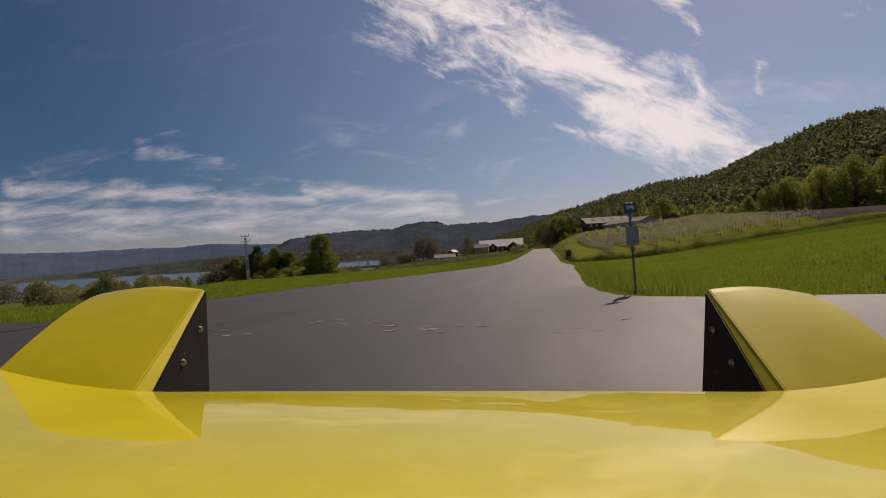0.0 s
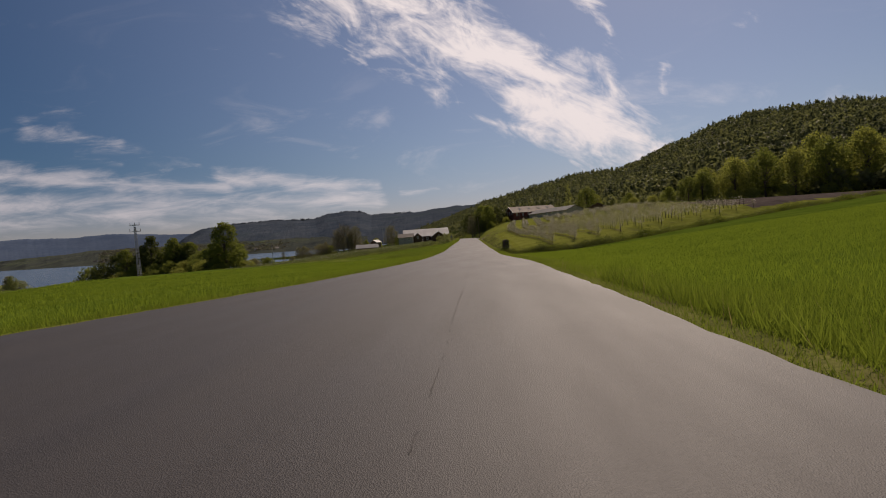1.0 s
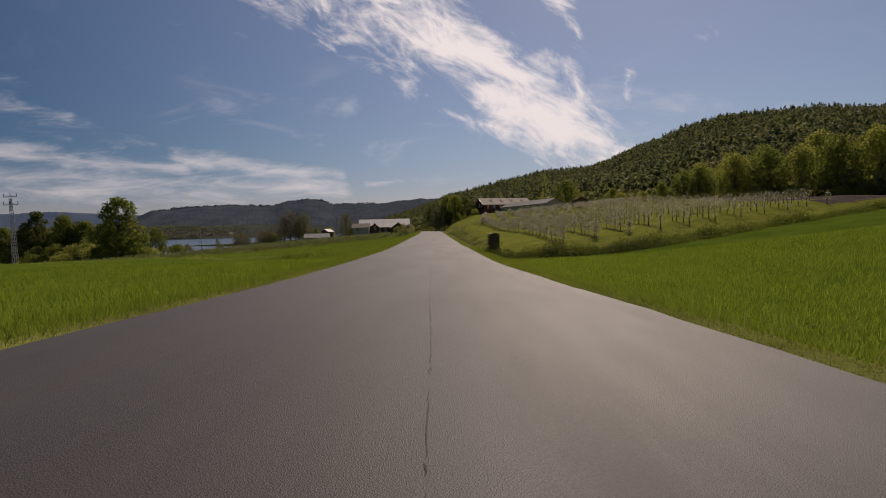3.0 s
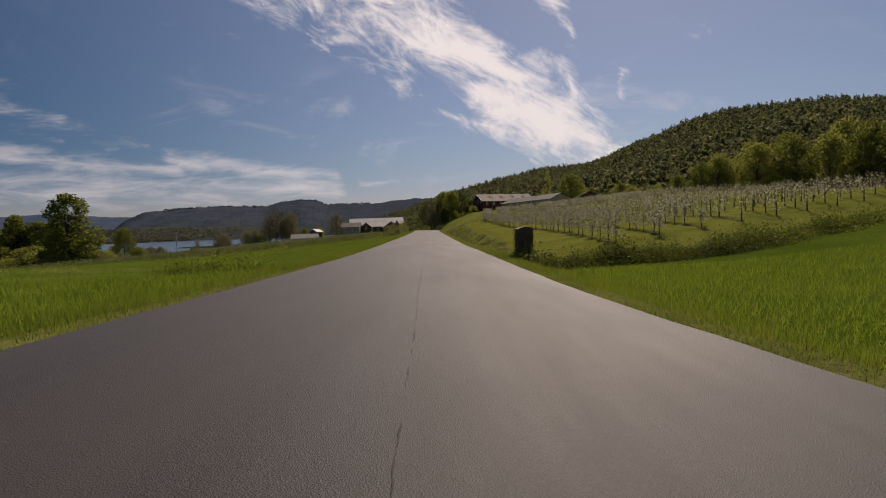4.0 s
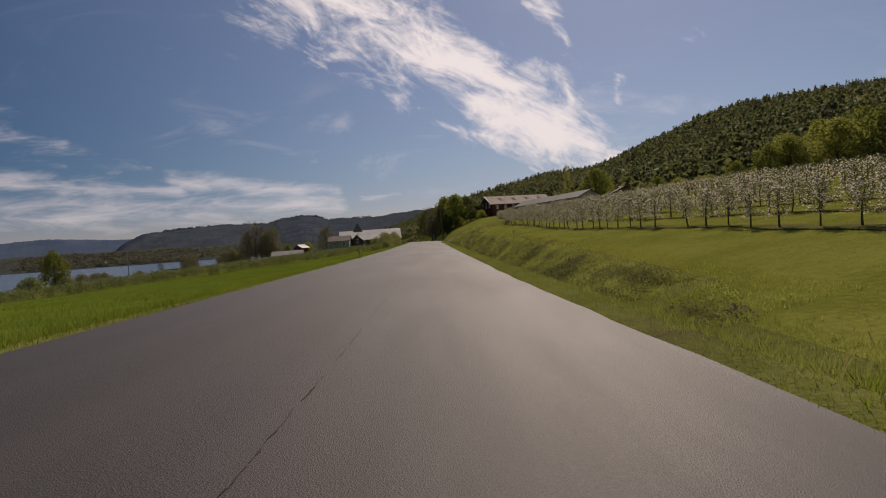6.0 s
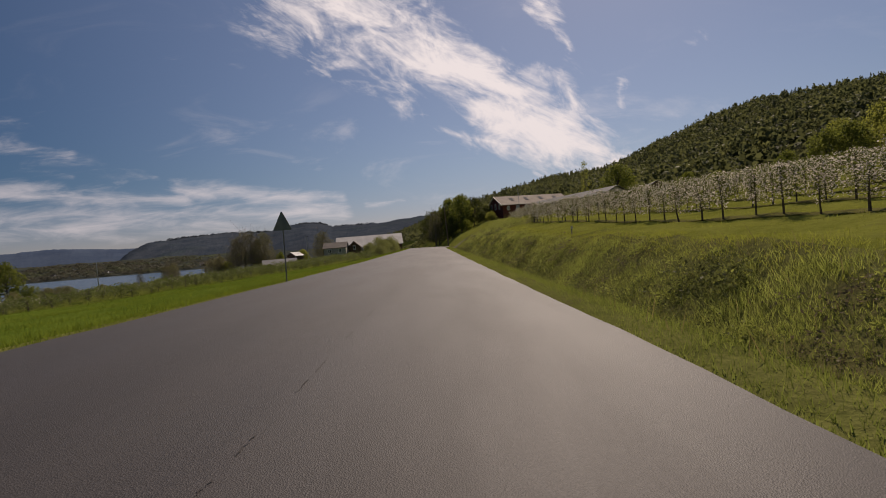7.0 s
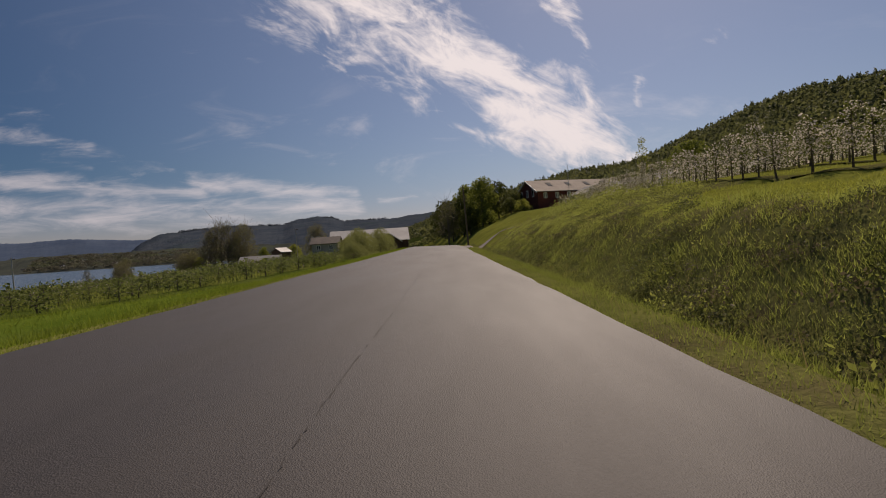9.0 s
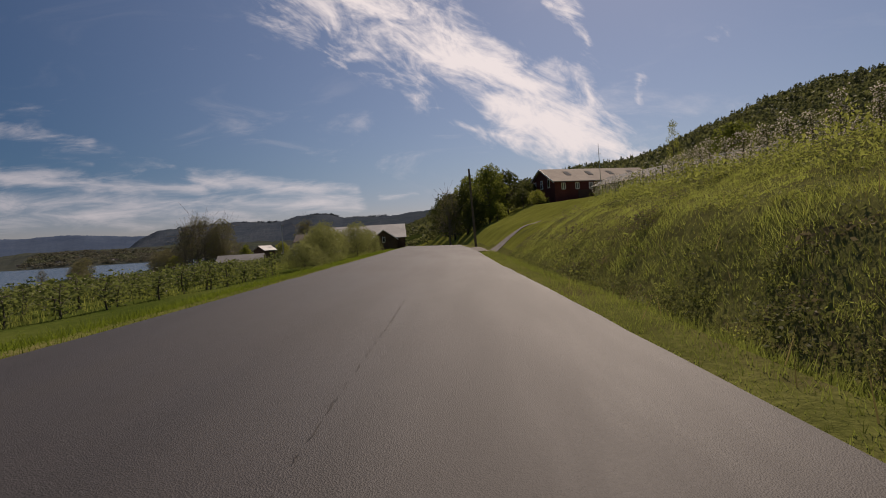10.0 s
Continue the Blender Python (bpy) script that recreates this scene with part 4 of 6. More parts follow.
# strips under the first rows, tree shade put into a darker ground colour
for row in range(4):
    ys = np.arange(82.5 + 1.62 * row, 168, 2.0)
    ribbon("tree_strip", [(float(row_x(v)) + 3.6 * row + float(np.interp(v, [141, 152], [0, 2.4])), v) for v in ys], lambda u: 0.55 + 0.30 * math.sin(u * 95) * math.cos(u * 37), M_ROWSHADE, 0.03, "brownish grass strip under the fruit trees, shade in its colour", "soil")


# low bush rows of the young orchard on the lake's side
def low_bush(seed, h=1.5, many=13, leaf=0.15):
    r = np.random.default_rng(seed)
    wood = [limb((0, 0, -0.1), (r.normal() * 0.1, r.normal() * 0.1, h * 0.8), 0.035, 0.012, 5, 0.05, r, 3)]
    P = []
    for k in range(8):
        z0 = 0.15 + (h - 0.4) * k / 8
        g = k * 2.4
        e = np.array([0.55 * math.cos(g), 0.55 * math.sin(g), z0 + 0.25])
        wood.append(limb((0, 0, z0), e, 0.014, 0.005, 4, 0.05, r, 1))
        P.append(np.array([0, 0, z0]) + (e - np.array([0, 0, z0])) * r.uniform(0.1, 1.1, (many, 1)) + r.normal(size=(many, 3)) * 0.11)
    P = np.concatenate(P)
    return [join(wood), cards(P, leaf * r.uniform(0.6, 1.3, len(P)), r), cards(P[::25] if many > 6 else P[::3], 0.08 if many > 6 else 0.16, r)]


LOW = [low_bush(200 + k, 1.5, 24, 0.14) for k in range(4)] + [low_bush(204 + k, 1.5, 6, 0.21) for k in range(4)]
spots = []
for row in range(16):
    for k in range(190):
        x0, y0 = -9.2 - 3.2 * row, 82 + 0.86 * k + r.normal() * 0.1
        x0 = float(left_edge(y0)) - 4.8 - 3.2 * row + r.normal() * 0.1 - float(np.interp(y0, [100, 120, 133, 145, 157], [46, 28, 14, 6, 0]))
        if r.uniform() > 0.12 and y0 < 244 and not (y0 > 168 and row < 2) and x0 > -62 and y0 > 104:
            spots.append((x0, y0, float(ground_z(x0, y0)), r.uniform(0, 6.28), r.uniform(0.75, 1.15), r.uniform(0.50, 0.82), k % 4 + 4 * (row > 3 or y0 > 190)))
scatter("young_orchard", LOW, spots, [M_BARK, M_ORCHARDLEAF, M_BLOSSOM], "rows of low young fruit bushes on the lakeside slope", "orchard")


# ---- grass, crop and weeds ----
def blades(name, x, y, h, w, mat, label, seed, lean=0.35, category="grass"):
    """Grass: one thin, leaning triangle a blade."""
    r = np.random.default_rng(seed)
    k = len(x)
    z = ground_z(x, y)
    g = r.uniform(0, 6.28, k)
    u = np.stack([np.cos(g), np.sin(g), np.zeros(k)], 1) * (w / 2)[:, None]
    tip = np.stack([r.normal(size=k) * lean * h, r.normal(size=k) * lean * h, h], 1)
    p = np.stack([x, y, z - 0.03], 1)
    v = np.stack([p - u, p + u, p + tip], 1).reshape(-1, 3)
    return mesh_ob(name, v, np.arange(3 * k).reshape(k, 3), mat, None, False, "stuff", label, category)


def strip(k, y0, y1, d0, d1, side, r, power=1.0):
    y = r.uniform(y0, y1, k)
    d = d0 + (d1 - d0) * r.uniform(0, 1, k) ** power
    x = right_edge(y) + d if side > 0 else left_edge(y) - d
    return x, y


r = np.random.default_rng(31)
x, y = strip(210000, 7.9, 170, 0.0, 2.6, 1, r, 1.2)
tall = r.uniform(0.06, 0.22, len(x)) * np.clip((x - right_edge(y)) * 1.1 + 0.35, 0.45, 1.1)
wide = r.uniform(0.006, 0.014, len(x))
low_part = y < 84
blades("verge_grass", x[low_part], y[low_part], tall[low_part], wide[low_part], M_GRASS, "uneven green verge grass beside the asphalt", 1)
blades("verge_grass", x[~low_part], y[~low_part], tall[~low_part] * 0.8, wide[~low_part], M_VERGEGRASS, "olive verge grass at the foot of the bank", 11)
x, y = strip(210000, 8.5, 185, 0.0, 2.8, -1, r, 1.2)
blades("verge_grass", x, y, r.uniform(0.06, 0.20, len(x)) * np.clip((left_edge(y) - x) * 1.1 + 0.35, 0.45, 1.1), r.uniform(0.006, 0.014, len(x)), M_GRASS, "uneven green verge grass beside the asphalt", 2)
x, y = strip(2000, 9.8, 170, 0.3, 3.5, 1, r)
blades("dry_stems", x, y, r.uniform(0.2, 0.4, len(x)), r.uniform(0.008, 0.016, len(x)), M_DRYGRASS, "pale dry grass stems in the verge", 3)
# barley fields
x, y = strip(240000, 10.5, 73, 1.8, 44, 1, r, 1.6)
keep = y < hedge_y(x) - 0.9
x, y = x[keep], y[keep]
blades("barley", x, y, r.uniform(0.12, 0.25, len(x)), r.uniform(0.010, 0.018, len(x)) * (1 + 0.02 * np.abs(x)), M_BARLEY, "dense young green barley", 4, 0.3, "crop")
x, y = strip(200000, 9, 69, 2.2, 44, -1, r, 1.6)
keep = x > -20 - 0.66 * np.clip(y - 22, 0, 60)
x, y = x[keep], y[keep]
blades("barley", x, y, r.uniform(0.12, 0.24, len(x)), r.uniform(0.010, 0.018, len(x)) * (1 + 0.02 * np.abs(x)), M_BARLEY, "dense young green barley", 5, 0.3, "crop")
# tall meadow grass at the junction corner and along the ditch
x, y = strip(26000, 8.4, 24, 0.5, 16, 1, r, 1.5)
blades("tall_grass", x, y, r.uniform(0.16, 0.50, len(x)) * np.clip(1.3 - (x - right_edge(y)) / 12, 0.5, 1.2), r.uniform(0.008, 0.018, len(x)), M_GRASS, "tall rank grass at the junction corner", 6, 0.3)
# the bank below the orchard


def bank(k, low, high, r, y0=88, y1=170):
    """Places on the bank, from low to high as shares of the way from its foot to the fruit trees."""
    y = r.uniform(y0, y1, k)
    toe = right_edge(y) + 1.1
    rise = np.interp(y, [88, 120, 135, 150], [0.38, 0.44, 0.62, 1.0])
    return toe + (row_x(y) - 1.4 - toe) * rise * (low + (high - low) * r.uniform(0, 1, k)), y


def tufts(name, cx, cy, big, each, mat, label, seed, h0, h1, wide=0.13, lean=0.4):
    x = np.repeat(cx, each) + r.normal(size=len(cx) * each) * np.repeat(wide * big, each)
    y = np.repeat(cy, each) + r.normal(size=len(cx) * each) * np.repeat(wide * big, each)
    blades(name, x, y, np.repeat(big, each) * r.uniform(h0, h1, len(x)), r.uniform(0.005, 0.012, len(x)) * (1.0 + 1.6 * (h1 > 0.5)), mat, label, seed, lean)


cx, cy = bank(6000, 0.0, 0.95, r)
keep = lumps(cx + 0.3 * cy, cy, 2.7) + 0.5 * lumps(cx, cy, 5.3) + 0.3 * r.normal(size=len(cx)) > 0.05
cx, cy = cx[keep], cy[keep]
tufts("bank_tussocks", cx, cy, np.clip(0.75 + 0.45 * lumps(cx, cy, 1.7) + 0.25 * r.normal(size=len(cx)), 0.3, 1.6), 62, M_BANKGRASS, "rough grass tussocks on the roadside bank", 7, 0.07, 0.20, 0.15)
x, y = bank(50000, 0.0, 1.0, r)
blades("bank_grass", x, y, r.uniform(0.04, 0.11, len(x)), r.uniform(0.008, 0.018, len(x)), M_BANKGRASS, "short grass between the tussocks", 27, 0.5)
x, y = bank(26000, 0.8, 1.45, r, 88, 142)
blades("terrace_edge_grass", x, y, r.uniform(0.05, 0.13, len(x)), r.uniform(0.010, 0.020, len(x)), M_MOWN, "uneven grass where the terrace meets the bank", 42, 0.5)
cx = 5 + 42 * r.uniform(0, 1, 170)
tufts("ditch_reed", cx, hedge_y(cx) + 1.1 + 0.3 * r.normal(size=170), np.where(lumps(cx, cx * 0, 0.55) > -0.1, 1.0, 0.45), 45, M_NETTLE, "tall yellow-green reeds in the field ditch", 28, 0.35, 0.95, 0.3, 0.2)
x, y = strip(600, 92, 170, 1.4, 3.6, 1, r)
blades("bank_stems", x, y, r.uniform(0.15, 0.35, len(x)), r.uniform(0.008, 0.016, len(x)), M_DRYGRASS, "pale dry stems on the bank", 8)
x, y = strip(90000, 76, 175, 2.0, 20, 1, r, 1.2)
blades("meadow_grass", x, y, r.uniform(0.04, 0.11, len(x)), r.uniform(0.010, 0.022, len(x)), M_MOWN, "mown meadow grass between the fruit trees", 9, 0.4)
x, y = strip(100000, 67, 150, 2.2, 26, -1, r, 1.3)
blades("meadow_grass", x, y, r.uniform(0.07, 0.2, len(x)), r.uniform(0.010, 0.020, len(x)), M_GRASS, "lush meadow grass on the lakeside slope", 10, 0.4)


cx = r.uniform(-46, -9.5, 2600)
cy = r.uniform(112, 215, 2600)
ok = cx < left_edge(cy) - 4.6 - np.interp(cy, [100, 120, 133, 145, 157], [46, 28, 14, 6, 0])
cx, cy = cx[ok], cy[ok]
tufts("orchard_grass", cx, cy, np.clip(0.8 + 0.5 * lumps(cx, cy, 0.6), 0.3, 1.4), 34, M_NETTLE, "tall light green grass between the young fruit bushes", 41, 0.25, 0.7, 0.45, 0.25)


def weed(seed, h, w, k, size):
    r = np.random.default_rng(seed)
    P = r.normal(size=(k, 3)) * np.array([w, w, h * 0.35]) * 0.5
    P[:, 2] = np.abs(P[:, 2]) + r.uniform(0, h * 0.8, k) * (1 - np.clip(np.hypot(P[:, 0], P[:, 1]) / w, 0, 0.9))
    return [cards(P, size * r.uniform(0.5, 1.4, k), r, 1.0, 0.55, 0.3)]


WEEDS = [weed(300 + k, 0.32, 0.42, 62, 0.060) for k in range(4)] + [weed(310 + k, 0.66, 0.6, 130, 0.070) for k in range(3)]
FINEWEEDS = [weed(320 + k, 0.36, 0.42, 110, 0.036) for k in range(4)] + [weed(330 + k, 0.66, 0.6, 250, 0.042) for k in range(3)]


def weeds(name, xy, s0, s1, tall, label, mat=M_WEED, kinds=WEEDS):
    sp = []
    for x, y in xy:
        s = r.uniform(s0, s1) * (0.75 + 0.4 * (lumps(x + 0.3 * r.normal(), y, 1.25) + 0.4 * r.normal()))
        s = max(s, 0.3 * s0)
        sp.append((x, y, float(ground_z(x, y)) - 0.05, r.uniform(0, 6.28), s, s * r.uniform(0.7, 1.3), int(r.integers(4, 7)) if r.uniform() < tall else int(r.integers(0, 4))))
    scatter(name, kinds, sp, [mat], label, "weeds")


# hedge of weeds along the ditch between barley and orchard
hx = np.concatenate([r.uniform(3.8, 18, 460), 17 + 62 * r.uniform(0, 1, 520)])
# the hedge's shaded core is painted by this darker leaf colour
weeds("ditch_thicket", [(a, float(hedge_y(a)) + 0.35 + r.normal() * 0.3) for a in hx], 1.0, 1.9, 0.6, "thicket in the field ditch, coloured dark for inner shade", M_SHADELEAF)
hx = r.uniform(3.8, 18, 620)
hx = hx[lumps(hx, hx * 0.4, 1.5) + 0.35 * r.normal(size=len(hx)) > 0.0]
weeds("ditch_tangle", [(a, float(hedge_y(a)) + 0.4 + r.normal() * 0.28) for a in hx], 1.1, 2.2, 0.75, "dark green tangled weeds at the ditch's mouth", M_WEED, FINEWEEDS)
hx = 17 + 62 * r.uniform(0, 1, 950) ** 1.1
hx = hx[lumps(hx, hx * 0.3, 0.45) + 0.5 * r.normal(size=len(hx)) > -0.35]
weeds("ditch_weeds", [(a, float(hedge_y(a)) - 0.1 + r.normal() * 0.3) for a in hx], 1.1, 2.1, 0.8, "dark green bushy weeds along the field ditch", M_WEED)
hx = 4 + 74 * r.uniform(0, 1, 250) ** 1.15
weeds("ditch_margin", [(a, float(hedge_y(a)) - 0.45 + r.normal() * 0.22) for a in hx], 0.5, 1.0, 0.1, "low green herbs along the barley's edge", M_GRASS)
hx = 4 + 74 * r.uniform(0, 1, 260) ** 1.1
weeds("ditch_nettles", [(a, float(hedge_y(a)) + 1.3 + r.normal() * 0.5) for a in hx], 0.7, 1.4, 0.5, "light green nettles along the field ditch", M_NETTLE)
x, y = bank(7000, 0.0, 0.85, r)
pick = 0.6 * lumps(x, y, 0.7) + 0.8 * lumps(x + 0.5 * y, y, 2.3) + 0.5 * lumps(x, y + 0.4 * x, 4.1) + 0.2 * r.normal(size=len(x)) > 0.62 + 0.30 * np.clip((x - right_edge(y) - 3.0) / 4.0, -0.8, 1.5)
weeds("bank_weeds", list(zip(x[pick], y[pick])), 0.5, 1.05, 0.15, "dark broad-leaved weeds on the bank", M_DARKWEED)
x, y = bank(4200, 0.0, 0.9, r)
pick = 0.5 * lumps(x + 3, y, 0.6) + 0.8 * lumps(x - 0.4 * y, y + 5, 2.6) + 0.5 * lumps(x, y, 4.7) + 0.2 * r.normal(size=len(x)) > 0.55
weeds("withered_weeds", list(zip(x[pick], y[pick])), 0.5, 1.0, 0.1, "brown withered weeds on the bank", M_BROWNWEED)
x, y = strip(1300, 90, 169, 1.25, 1.85, 1, r)
weeds("toe_weeds", list(zip(x, y)), 0.5, 0.95, 0.3, "dark broad-leaved weeds at the foot of the bank", M_DARKWEED)
x, y = bank(5200, 0.0, 1.0, r)
pick = lumps(x, y + 9, 2.9) + 0.4 * lumps(x, y, 0.8) + 0.25 * r.normal(size=len(x)) > 0.45
weeds("bank_herbs", list(zip(x[pick], y[pick])), 0.55, 1.05, 0.1, "olive leafy herbs on the bank", M_NETTLE)
y = r.uniform(143, 176, 260)
weeds("crest_weeds", list(zip(row_x(y) - 1.0 + 0.7 * r.normal(size=260), y)), 0.8, 1.5, 0.7, "rank green weeds along the bank's top", M_NETTLE)
x, y = strip(320, 11, 75, 1.6, 3.6, 1, r)
weeds("verge_weeds", list(zip(x, y)), 0.3, 0.8, 0.2, "mixed weeds in the field margin")
weeds("corner_weeds", [(4.4 + 14 * r.uniform(), 8.5 + 2.6 * r.uniform()) for _ in range(620)], 0.55, 1.05, 0.7, "rank weeds at the junction corner", M_NETTLE)
weeds("dark_corner_weeds", [(4.8 + 14 * r.uniform(), 8.2 + 1.2 * r.uniform()) for _ in range(240)], 0.55, 1.0, 0.6, "dark rank weeds beside the side road", M_DARKWEED)
weeds("left_strip_weeds", [(a, 71.6 + 0.3 * (-6 - a) + r.normal() * 0.25) for a in -6.4 - 34 * r.uniform(0, 1, 240) ** 1.5], 0.45, 0.9, 0.3, "row of leafy plants across the lakeside field", M_NETTLE)
weeds("dock_plants", [(a, 71.2 + 0.3 * (-6 - a) + r.normal() * 0.5) for a in -6.2 - 5.5 * r.uniform(0, 1, 110)], 0.9, 1.5, 0.5, "tall broad-leaved docks beside the lakeside verge", M_GRASS)
x, y = strip(500, 70, 180, 2.5, 8, -1, r)
weeds("left_verge_weeds", list(zip(x, y)), 0.3, 0.7, 0.15, "mixed weeds on the lakeside verge", M_GRASS)
weeds("yellow_flower_patch", [(6.9 + r.normal() * 0.9, 12.6 + r.normal() * 0.4) for _ in range(9)], 0.25, 0.5, 0.3, "patch of yellow field flowers", M_YELLOWFLOWER)


# ---- woods on the hill ----
def hill_fir(seed):
    """A conifer of unit height: whorls of drooping sprays that narrow to a tip."""
    r = np.random.default_rng(seed)
    z = np.concatenate([r.uniform(0.10, 0.92, 35) ** 0.9, [0.95]])
    g = r.uniform(0, 6.28, 36)
    q = (0.21 * (1 - z) + 0.012) * r.uniform(0.6, 1.0, 36)
    out_way = np.stack([np.cos(g), np.sin(g), np.full(36, 0.55)], 1)
    P = np.stack([q * np.cos(g), q * np.sin(g), z], 1)
    return cards(P, 0.08 + 0.15 * (1 - z), r, aspect=0.8, facing=out_way)


def hill_crown(seed):
    """A round broadleaf crown of unit height made of leafy sprays."""
    r = np.random.default_rng(seed)
    d = r.normal(size=(40, 3))
    d[:, 2] = np.abs(d[:, 2]) * 1.1 - 0.35
    d /= np.linalg.norm(d, axis=1)[:, None]
    P = np.array([0, 0, 0.52]) + d * np.array([0.30, 0.30, 0.42]) * r.uniform(0.7, 1.05, (40, 1))
    return cards(P, 0.19 * r.uniform(0.7, 1.3, 40), r, aspect=0.8, facing=d)


FIRS = [[hill_fir(400 + k)] for k in range(6)]
CROWNS = [[hill_crown(420 + k)] for k in range(5)]


def hill_spot(a, u):
    inn, outr, hh, low = (np.interp(a, HILL_AZ, v) for v in (HILL_IN, HILL_OUT, HILL_H, HILL_BASE))
    d = inn + (outr - inn) * u
    return d * np.sin(np.radians(a)), d * np.cos(np.radians(a)), low + (hh - low) * np.maximum(u, 0) ** 0.9 - 0.8


def hill_wood(name, k, a0, a1, u0, u1, templates, s0, s1, wide, mat, label, seed, power=1.0):
    r = np.random.default_rng(seed)
    a = r.uniform(a0, a1, k)
    u = u0 + (u1 - u0) * r.uniform(0, 1, k) ** power
    x, y, z = hill_spot(a, u)
    hs = r.uniform(s0, s1, k) * (1 + 0.25 * lumps(x, y, 0.02))
    scatter(name, templates, [(x[q], y[q], z[q], r.uniform(0, 6.28), hs[q] * wide * r.uniform(0.8, 1.2), hs[q], q % len(templates)) for q in range(k)], [mat], label, "woods")


hill_wood("spruce_wood", 4700, -7, 62, 0.03, 1.0, FIRS, 7, 13, 1.15, M_SPRUCE, "dark spruce wood on the hillside", 51, 0.85)
hill_wood("ridge_wood", 520, 2, 62, 0.94, 1.02, FIRS, 7, 12, 0.95, M_SPRUCE, "spruces along the hill's crest", 52)
hill_wood("mixed_wood", 5500, -8, 62, 0.0, 1.0, CROWNS, 6, 11, 0.95, M_HILLLEAF, "green broadleaf trees among the spruces", 53, 0.9)
hill_wood("wood_edge", 1000, -7, 60, -0.10, 0.06, CROWNS, 4, 9, 1.0, M_HILLLEAF, "broadleaf fringe along the foot of the wood", 54)

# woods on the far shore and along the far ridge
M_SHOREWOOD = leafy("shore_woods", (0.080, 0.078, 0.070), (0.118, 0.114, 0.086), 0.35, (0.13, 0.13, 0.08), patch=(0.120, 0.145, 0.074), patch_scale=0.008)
# ridge crowns are paled and blued, distance haze in the leaf colour
M_RIDGEWOOD = leafy("hazy_ridge_woods", (0.092, 0.112, 0.138), (0.126, 0.146, 0.168), 0.4, (0.14, 0.16, 0.18))


def far_wood(name, k, a0, a1, d0, d1, z0, z1, s0, s1, templates, mat, label, seed):
    """Crowns over a far slope that rises from z0 to z1 between the distances d0 and d1."""
    r = np.random.default_rng(seed)
    a = np.radians(r.uniform(a0, a1, k))
    u = r.uniform(0, 1, k)
    d, z, hs = d0 + (d1 - d0) * u, z0 + (z1 - z0) * u, r.uniform(s0, s1, k)
    scatter(name, templates, [(d[q] * math.sin(a[q]), d[q] * math.cos(a[q]), z[q] - 2.0, r.uniform(0, 6.28), hs[q] * 2.3, hs[q], q % len(templates)) for q in range(k)], [mat], label, "woods")


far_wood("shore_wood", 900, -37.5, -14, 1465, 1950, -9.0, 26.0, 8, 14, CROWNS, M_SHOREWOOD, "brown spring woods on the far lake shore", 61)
r_az = np.array([-28.5, -26.8, -24.2, -22.1, -17.6, -16.4, -14.3, -12.8, -11.6, -6.7])
r_top = np.array([116, 125, 133, 136, 132, 150, 160, 155, 134, 138])
rr = np.random.default_rng(62)
ridge_at = rr.uniform(-28.3, -7, 380)
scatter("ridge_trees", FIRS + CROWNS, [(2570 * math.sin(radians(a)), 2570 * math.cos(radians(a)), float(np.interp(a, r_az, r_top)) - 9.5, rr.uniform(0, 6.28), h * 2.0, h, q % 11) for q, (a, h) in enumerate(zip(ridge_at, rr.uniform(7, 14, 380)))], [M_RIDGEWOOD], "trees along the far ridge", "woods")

# ---- buildings ----
M_REDWOOD = surface("red_boards", (0.085, 0.022, 0.018), (0.14, 0.036, 0.028), 0.8, 0.6, 12.0, 0.4)
M_METALROOF = surface("weathered_metal_roof", (0.175, 0.148, 0.128), (0.26, 0.225, 0.195), 0.85, 0.4, 5.0, 0.2, spec=0.14)
M_GREYROOF = surface("grey_sheet_roof", (0.075, 0.076, 0.078), (0.12, 0.12, 0.122), 0.85, 0.4, 5.0, 0.2, spec=0.14)
M_WHITEROOF = surface("pale_roof", (0.30, 0.30, 0.30), (0.42, 0.42, 0.42), 0.7, 0.3, 5.0, 0.2)
M_SHEDROOF = surface("dull_metal_roof", (0.17, 0.17, 0.175), (0.25, 0.25, 0.255), 0.8, 0.4, 5.0, 0.3, spec=0.2)
M_DARKROOF = surface("dark_tile_roof", (0.045, 0.038, 0.035), (0.085, 0.07, 0.062), 0.75, 0.8, 12.0, 0.5)
M_WHITEWALL = surface("white_boards", (0.60, 0.59, 0.56), (0.76, 0.75, 0.72), 0.75, 0.6, 10.0, 0.3)
M_GREYWALL = surface("grey_render", (0.26, 0.26, 0.26), (0.36, 0.36, 0.35), 0.85, 0.6, 10.0, 0.3)
M_BROWNWALL = surface("brown_boards", (0.06, 0.038, 0.028), (0.11, 0.07, 0.05), 0.85, 0.8, 14.0, 0.5)
M_WHITEPAINT = surface("white_paint", (0.68, 0.68, 0.66), (0.80, 0.80, 0.78), 0.55, 3.0, 40.0, 0.1)
M_SKYLIGHT = surface("translucent_roof_sheet", (0.30, 0.29, 0.27), (0.38, 0.37, 0.35), 0.7, 1.0, 10.0, 0.1, spec=0.1)
M_PANE, n = material("window_glass")
out(n, n.add("ShaderNodeBsdfPrincipled", {"Base Color": (0.02, 0.025, 0.03, 1), "Roughness": 0.05, "Specular IOR Level": 0.8}).outputs[0])


def boxes_bm(items):
    """A bmesh of boxes (centre, size)."""
    bm = bmesh.new()
    for c, s in items:
        bmesh.ops.create_cube(bm, size=1.0, matrix=Matrix.LocRotScale(c, None, s))
    return bm


